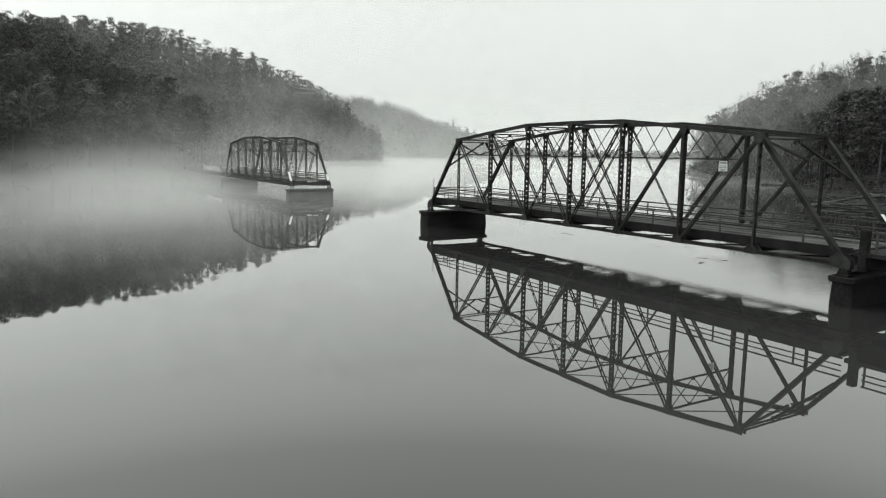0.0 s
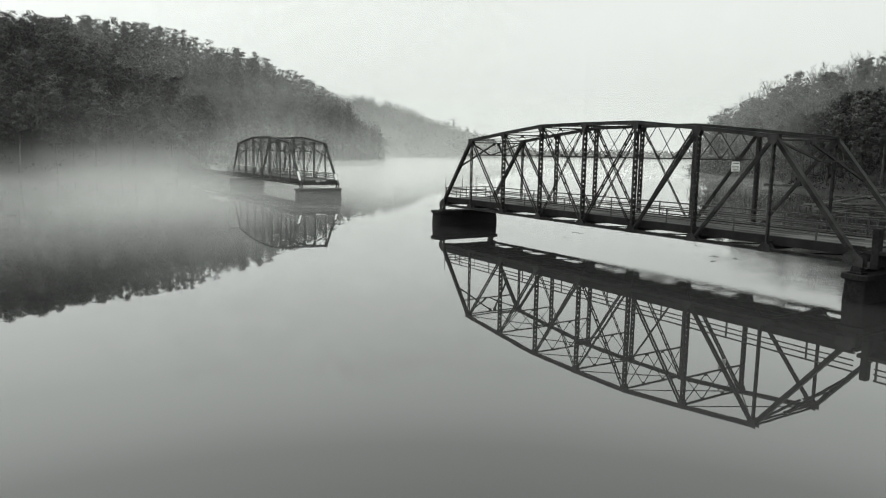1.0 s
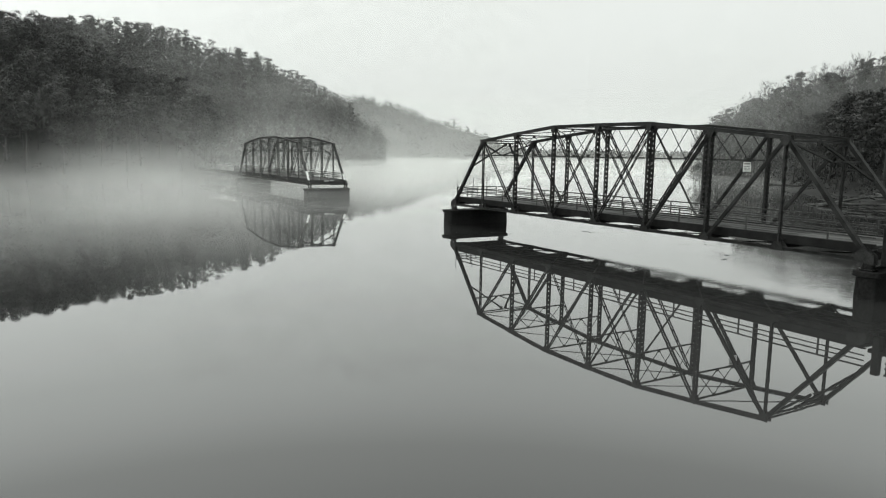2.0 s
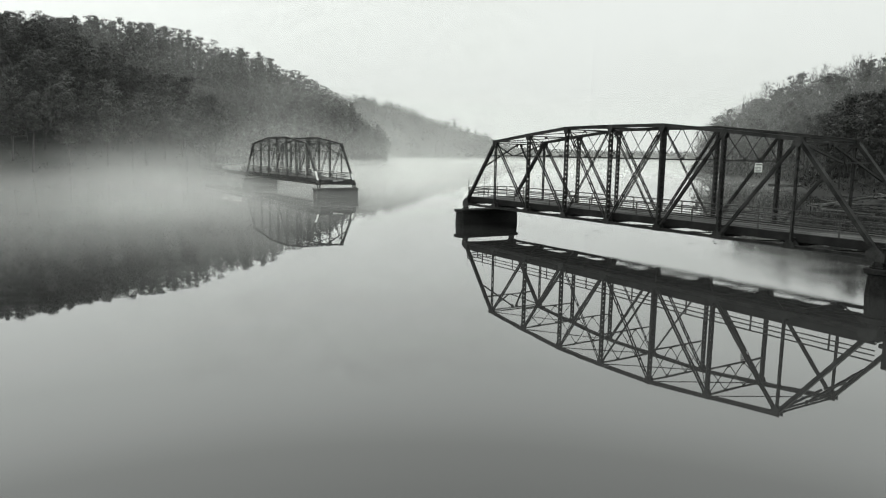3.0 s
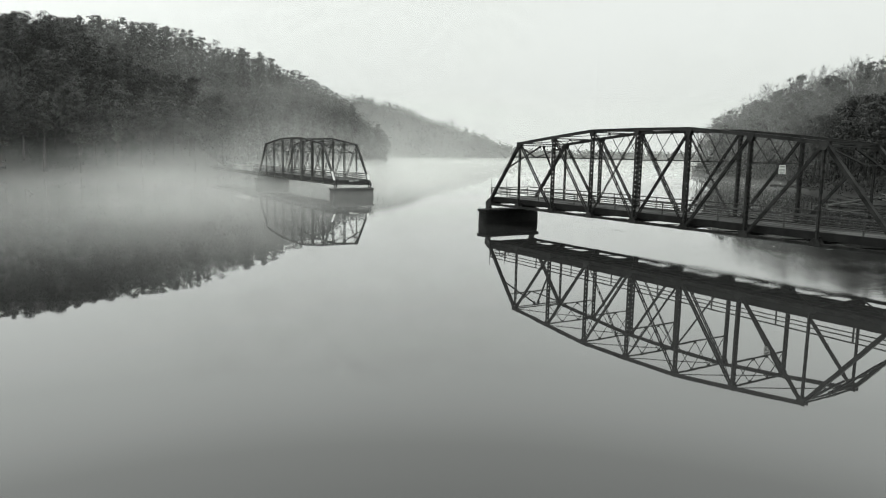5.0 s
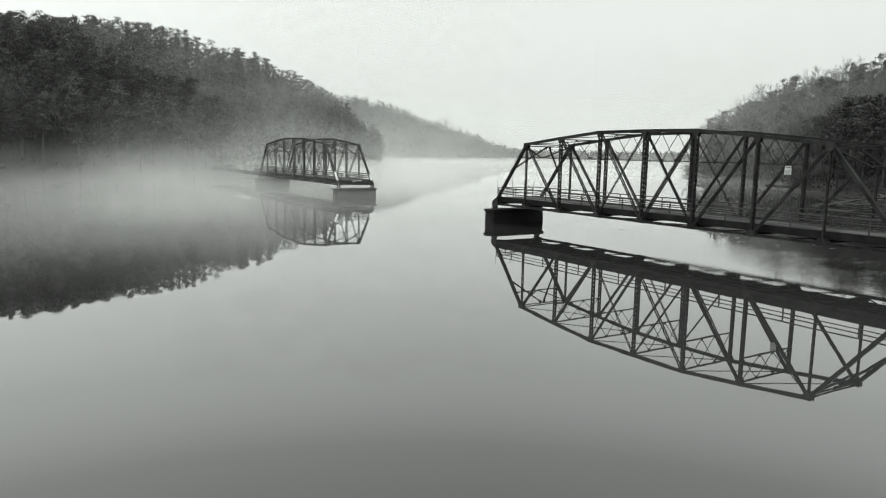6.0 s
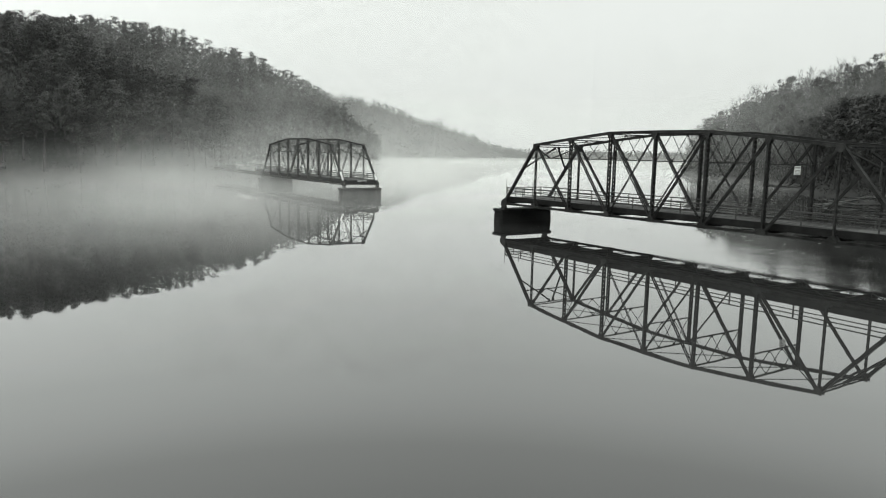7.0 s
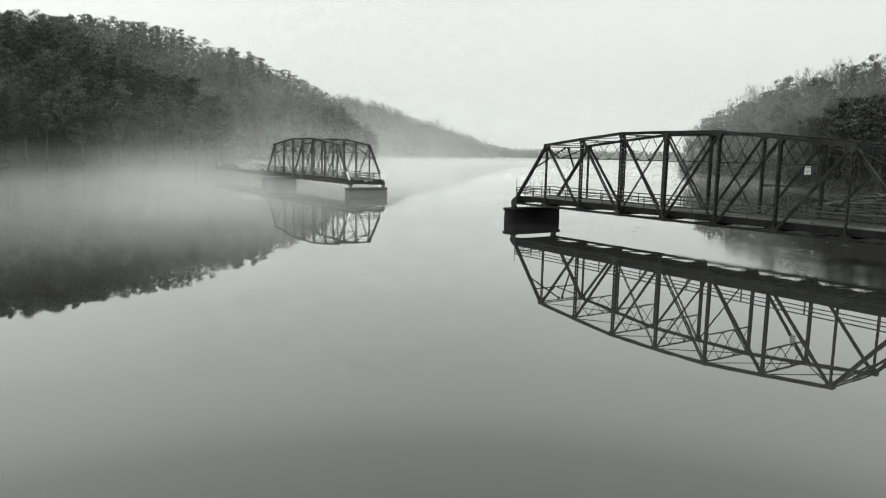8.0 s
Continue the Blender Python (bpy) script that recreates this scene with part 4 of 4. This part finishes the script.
# ---- mist ----
def veil(name, ahead, across0, across1, height, density, rise, sides, scale, patchy=0.5, wobble=0.0, white=0.97):
    """A thin upright curtain of mist across the valley."""
    a, b = along(ahead, across0), along(ahead, across1)
    ux = (b - a).normalized()
    m = Matrix(((ux.x, -ux.y, 0, a.x), (ux.y, ux.x, 0, a.y), (0, 0, 1, 0), (0, 0, 0, 1)))
    # the mesh lies in its own x-y plane and is stood upright, so that its own second axis is its height
    up = m @ pose(0, 0, 0, 90)
    length = (b - a).length
    bm = bmesh.new()
    bm.faces.new([bm.verts.new(p) for p in ((0, -1, 0), (length, -1, 0), (length, height, 0), (0, height, 0))])
    ob = part(name, bm, mist_material(name, density, rise, sides, scale, patchy, wobble, white), m=up)
    tagged(ob, label="thin veil of pale morning mist over the lake", category="mist", kind="stuff")


def mist_sheet(name, z, ahead0, ahead1, across0, across1, density, rise, sides, scale, patchy=0.4, white=0.68, turn=0.0):
    """A level layer of mist; turn swings its axis to the left, in degrees."""
    c, k = math.cos(radians(turn)), math.sin(radians(turn))
    v, u = VIEW * c - SIDE * k, SIDE * c + VIEW * k
    a = STATION + v * ahead0 + u * across0
    m = Matrix(((u.x, v.x, 0, a.x), (u.y, v.y, 0, a.y), (0, 0, 1, z), (0, 0, 0, 1)))
    bm = bmesh.new()
    w, d = across1 - across0, ahead1 - ahead0
    bm.faces.new([bm.verts.new(p) for p in ((0, 0, 0), (w, 0, 0), (w, d, 0), (0, d, 0))])
    ob = part(name, bm, mist_material(name, density, rise, sides, scale, patchy, 0.0, white), m=m)
    tagged(ob, label="low layer of pale mist lying on the lake", category="mist", kind="stuff")


SHEET = [(0, 0), (0.06, 0.25), (0.13, 0.8), (0.2, 1), (0.3, 0.85), (0.42, 0.5), (0.52, 0.2), (0.64, 0)]
EDGE = [(0, 0.0), (0.4, 0.05), (0.62, 0.27), (0.84, 1), (0.94, 0.6), (0.98, 0.15), (1, 0)]
for z, start, right, swing in ((0.8, 46, 8, 12), (2.0, 49, 5, 12.2), (3.2, 52, 3, 12.5)):
    mist_sheet("low_mist", z, start, 270, -200, right, 0.15, SHEET, EDGE, 0.018 + 0.001 * z, 0.15, 0.78, turn=swing)
# mist on the open channel beyond the gap, and on the far water
CHANNEL = [(0, 0), (0.08, 0.1), (0.18, 0.4), (0.34, 1), (0.85, 1), (1, 0)]
CHANNEL_EDGE = [(0, 0), (0.25, 0.8), (0.5, 1), (0.7, 0.7), (1, 0)]
for z, start, left, right in ((0.5, 68, -57, 35), (1.1, 76, -58, 37), (1.8, 84, -60, 40)):
    mist_sheet("low_mist", z, start, 310, left, right, 0.19, CHANNEL, CHANNEL_EDGE, 0.015 + 0.001 * z, 0.2, 0.97)
FAR_SHEET = [(0, 0), (0.04, 0.35), (0.1, 0.9), (0.3, 1), (1, 1)]
FAR_EDGE = [(0, 0), (0.05, 0.6), (0.12, 1), (0.6, 1), (0.75, 0.5), (1, 0)]
for z, start in ((0.8, 245), (1.5, 265), (2.3, 285)):
    mist_sheet("low_mist", z, start, 1000, -170, 480, 0.24, FAR_SHEET, FAR_EDGE, 0.01 + 0.001 * z, 0.1, 0.97)
mist_sheet("low_mist", 0.7, 140, 330, 34, 170, 0.1, [(0, 0), (0.12, 0.7), (0.3, 1), (0.8, 1), (1, 0)], [(0, 0), (0.2, 0.7), (0.4, 1), (1, 0.6)], 0.02, 0.4, 0.84)
# banks that rise from the water along the wooded shore
for ahead, scale in ((132, 0.05), (136, 0.06)):
    veil("mist_bank", ahead, -112, -37, 10, 0.17, [(0, 1), (0.35, 1), (0.6, 0.5), (0.9, 0)], [(0, 0.05), (0.4, 0.3), (0.7, 1), (0.88, 0.7), (1, 0)], scale, 0.3, wobble=0.9)
for ahead, scale in ((150, 0.05), (155, 0.042)):
    veil("mist_bank", ahead, -125, -20, 24, 0.16, [(0, 1), (0.3, 1), (0.48, 0.55), (0.7, 0.18), (1, 0)], [(0, 0), (0.3, 0.08), (0.5, 0.5), (0.66, 1), (0.85, 0.7), (1, 0)], scale, 0.5, wobble=1.2)
# white=0.62 puts the shade on this shore's mist into its colour
for ahead, scale in ((170, 0.045), (175, 0.06)):
    veil("shore_mist", ahead, -200, -28, 10, 0.08, [(0, 0.9), (0.3, 1), (0.5, 0.75), (0.72, 0.25), (0.95, 0)], [(0, 0.7), (0.5, 0.8), (0.75, 1), (0.88, 0.5), (1, 0)], scale, 0.3, wobble=0.9, white=0.62)
veil("haze", 180, -210, -30, 75, 0.032, [(0, 1), (0.6, 0.9), (1, 0)], [(0, 0.9), (0.7, 1), (1, 0)], 0.03, 0.6, wobble=0.4)
veil("haze", 106, -60, -6, 14, 0.05, [(0, 1), (0.5, 0.8), (1, 0)], [(0, 0.5), (0.3, 1), (0.8, 0.9), (1, 0)], 0.05, 0.3)
# haze between the near grove and the hill, and over the far hills
veil("hill_mist", 292, -150, 60, 88, 0.1, [(0, 0.4), (0.35, 0.7), (0.6, 1), (0.85, 0.8), (1, 0)], [(0, 0), (0.25, 0.3), (0.45, 0.9), (0.75, 1), (1, 0)], 0.03, 0.6, wobble=0.4)
veil("hill_mist", 266, -160, 60, 85, 0.24, [(0, 0.6), (0.35, 0.6), (0.6, 1), (0.85, 0.8), (1, 0)], [(0, 0), (0.16, 0.35), (0.35, 0.75), (0.5, 1), (0.75, 1), (1, 0)], 0.035, 0.7, wobble=0.4)
for ahead, scale in ((300, 0.03), (325, 0.025)):
    veil("hill_mist", ahead, -130, 30, 26, 0.15, [(0, 1), (0.25, 0.95), (0.5, 0.6), (0.75, 0.2), (1, 0)], [(0, 0), (0.3, 0.7), (0.5, 1), (0.7, 0.9), (1, 0)], scale, 0.4, wobble=0.9)
for ahead, scale in ((570, 0.012), (605, 0.015), (640, 0.018)):
    veil("hill_mist", ahead, -175, 400, 67, 0.145, [(0, 1), (0.2, 0.92), (0.6, 0.75), (1, 0)], [(0, 0.7), (0.3, 1), (0.7, 0.8), (1, 0)], scale, 0.35)
veil("shore_mist", 205, 40, 140, 55, 0.24, [(0, 0.45), (0.18, 0.6), (0.45, 1), (0.65, 0.7), (1, 0)], [(0, 0.2), (0.25, 1), (0.48, 1), (0.7, 0.55), (1, 0.1)], 0.03, 0.4, wobble=0.6)
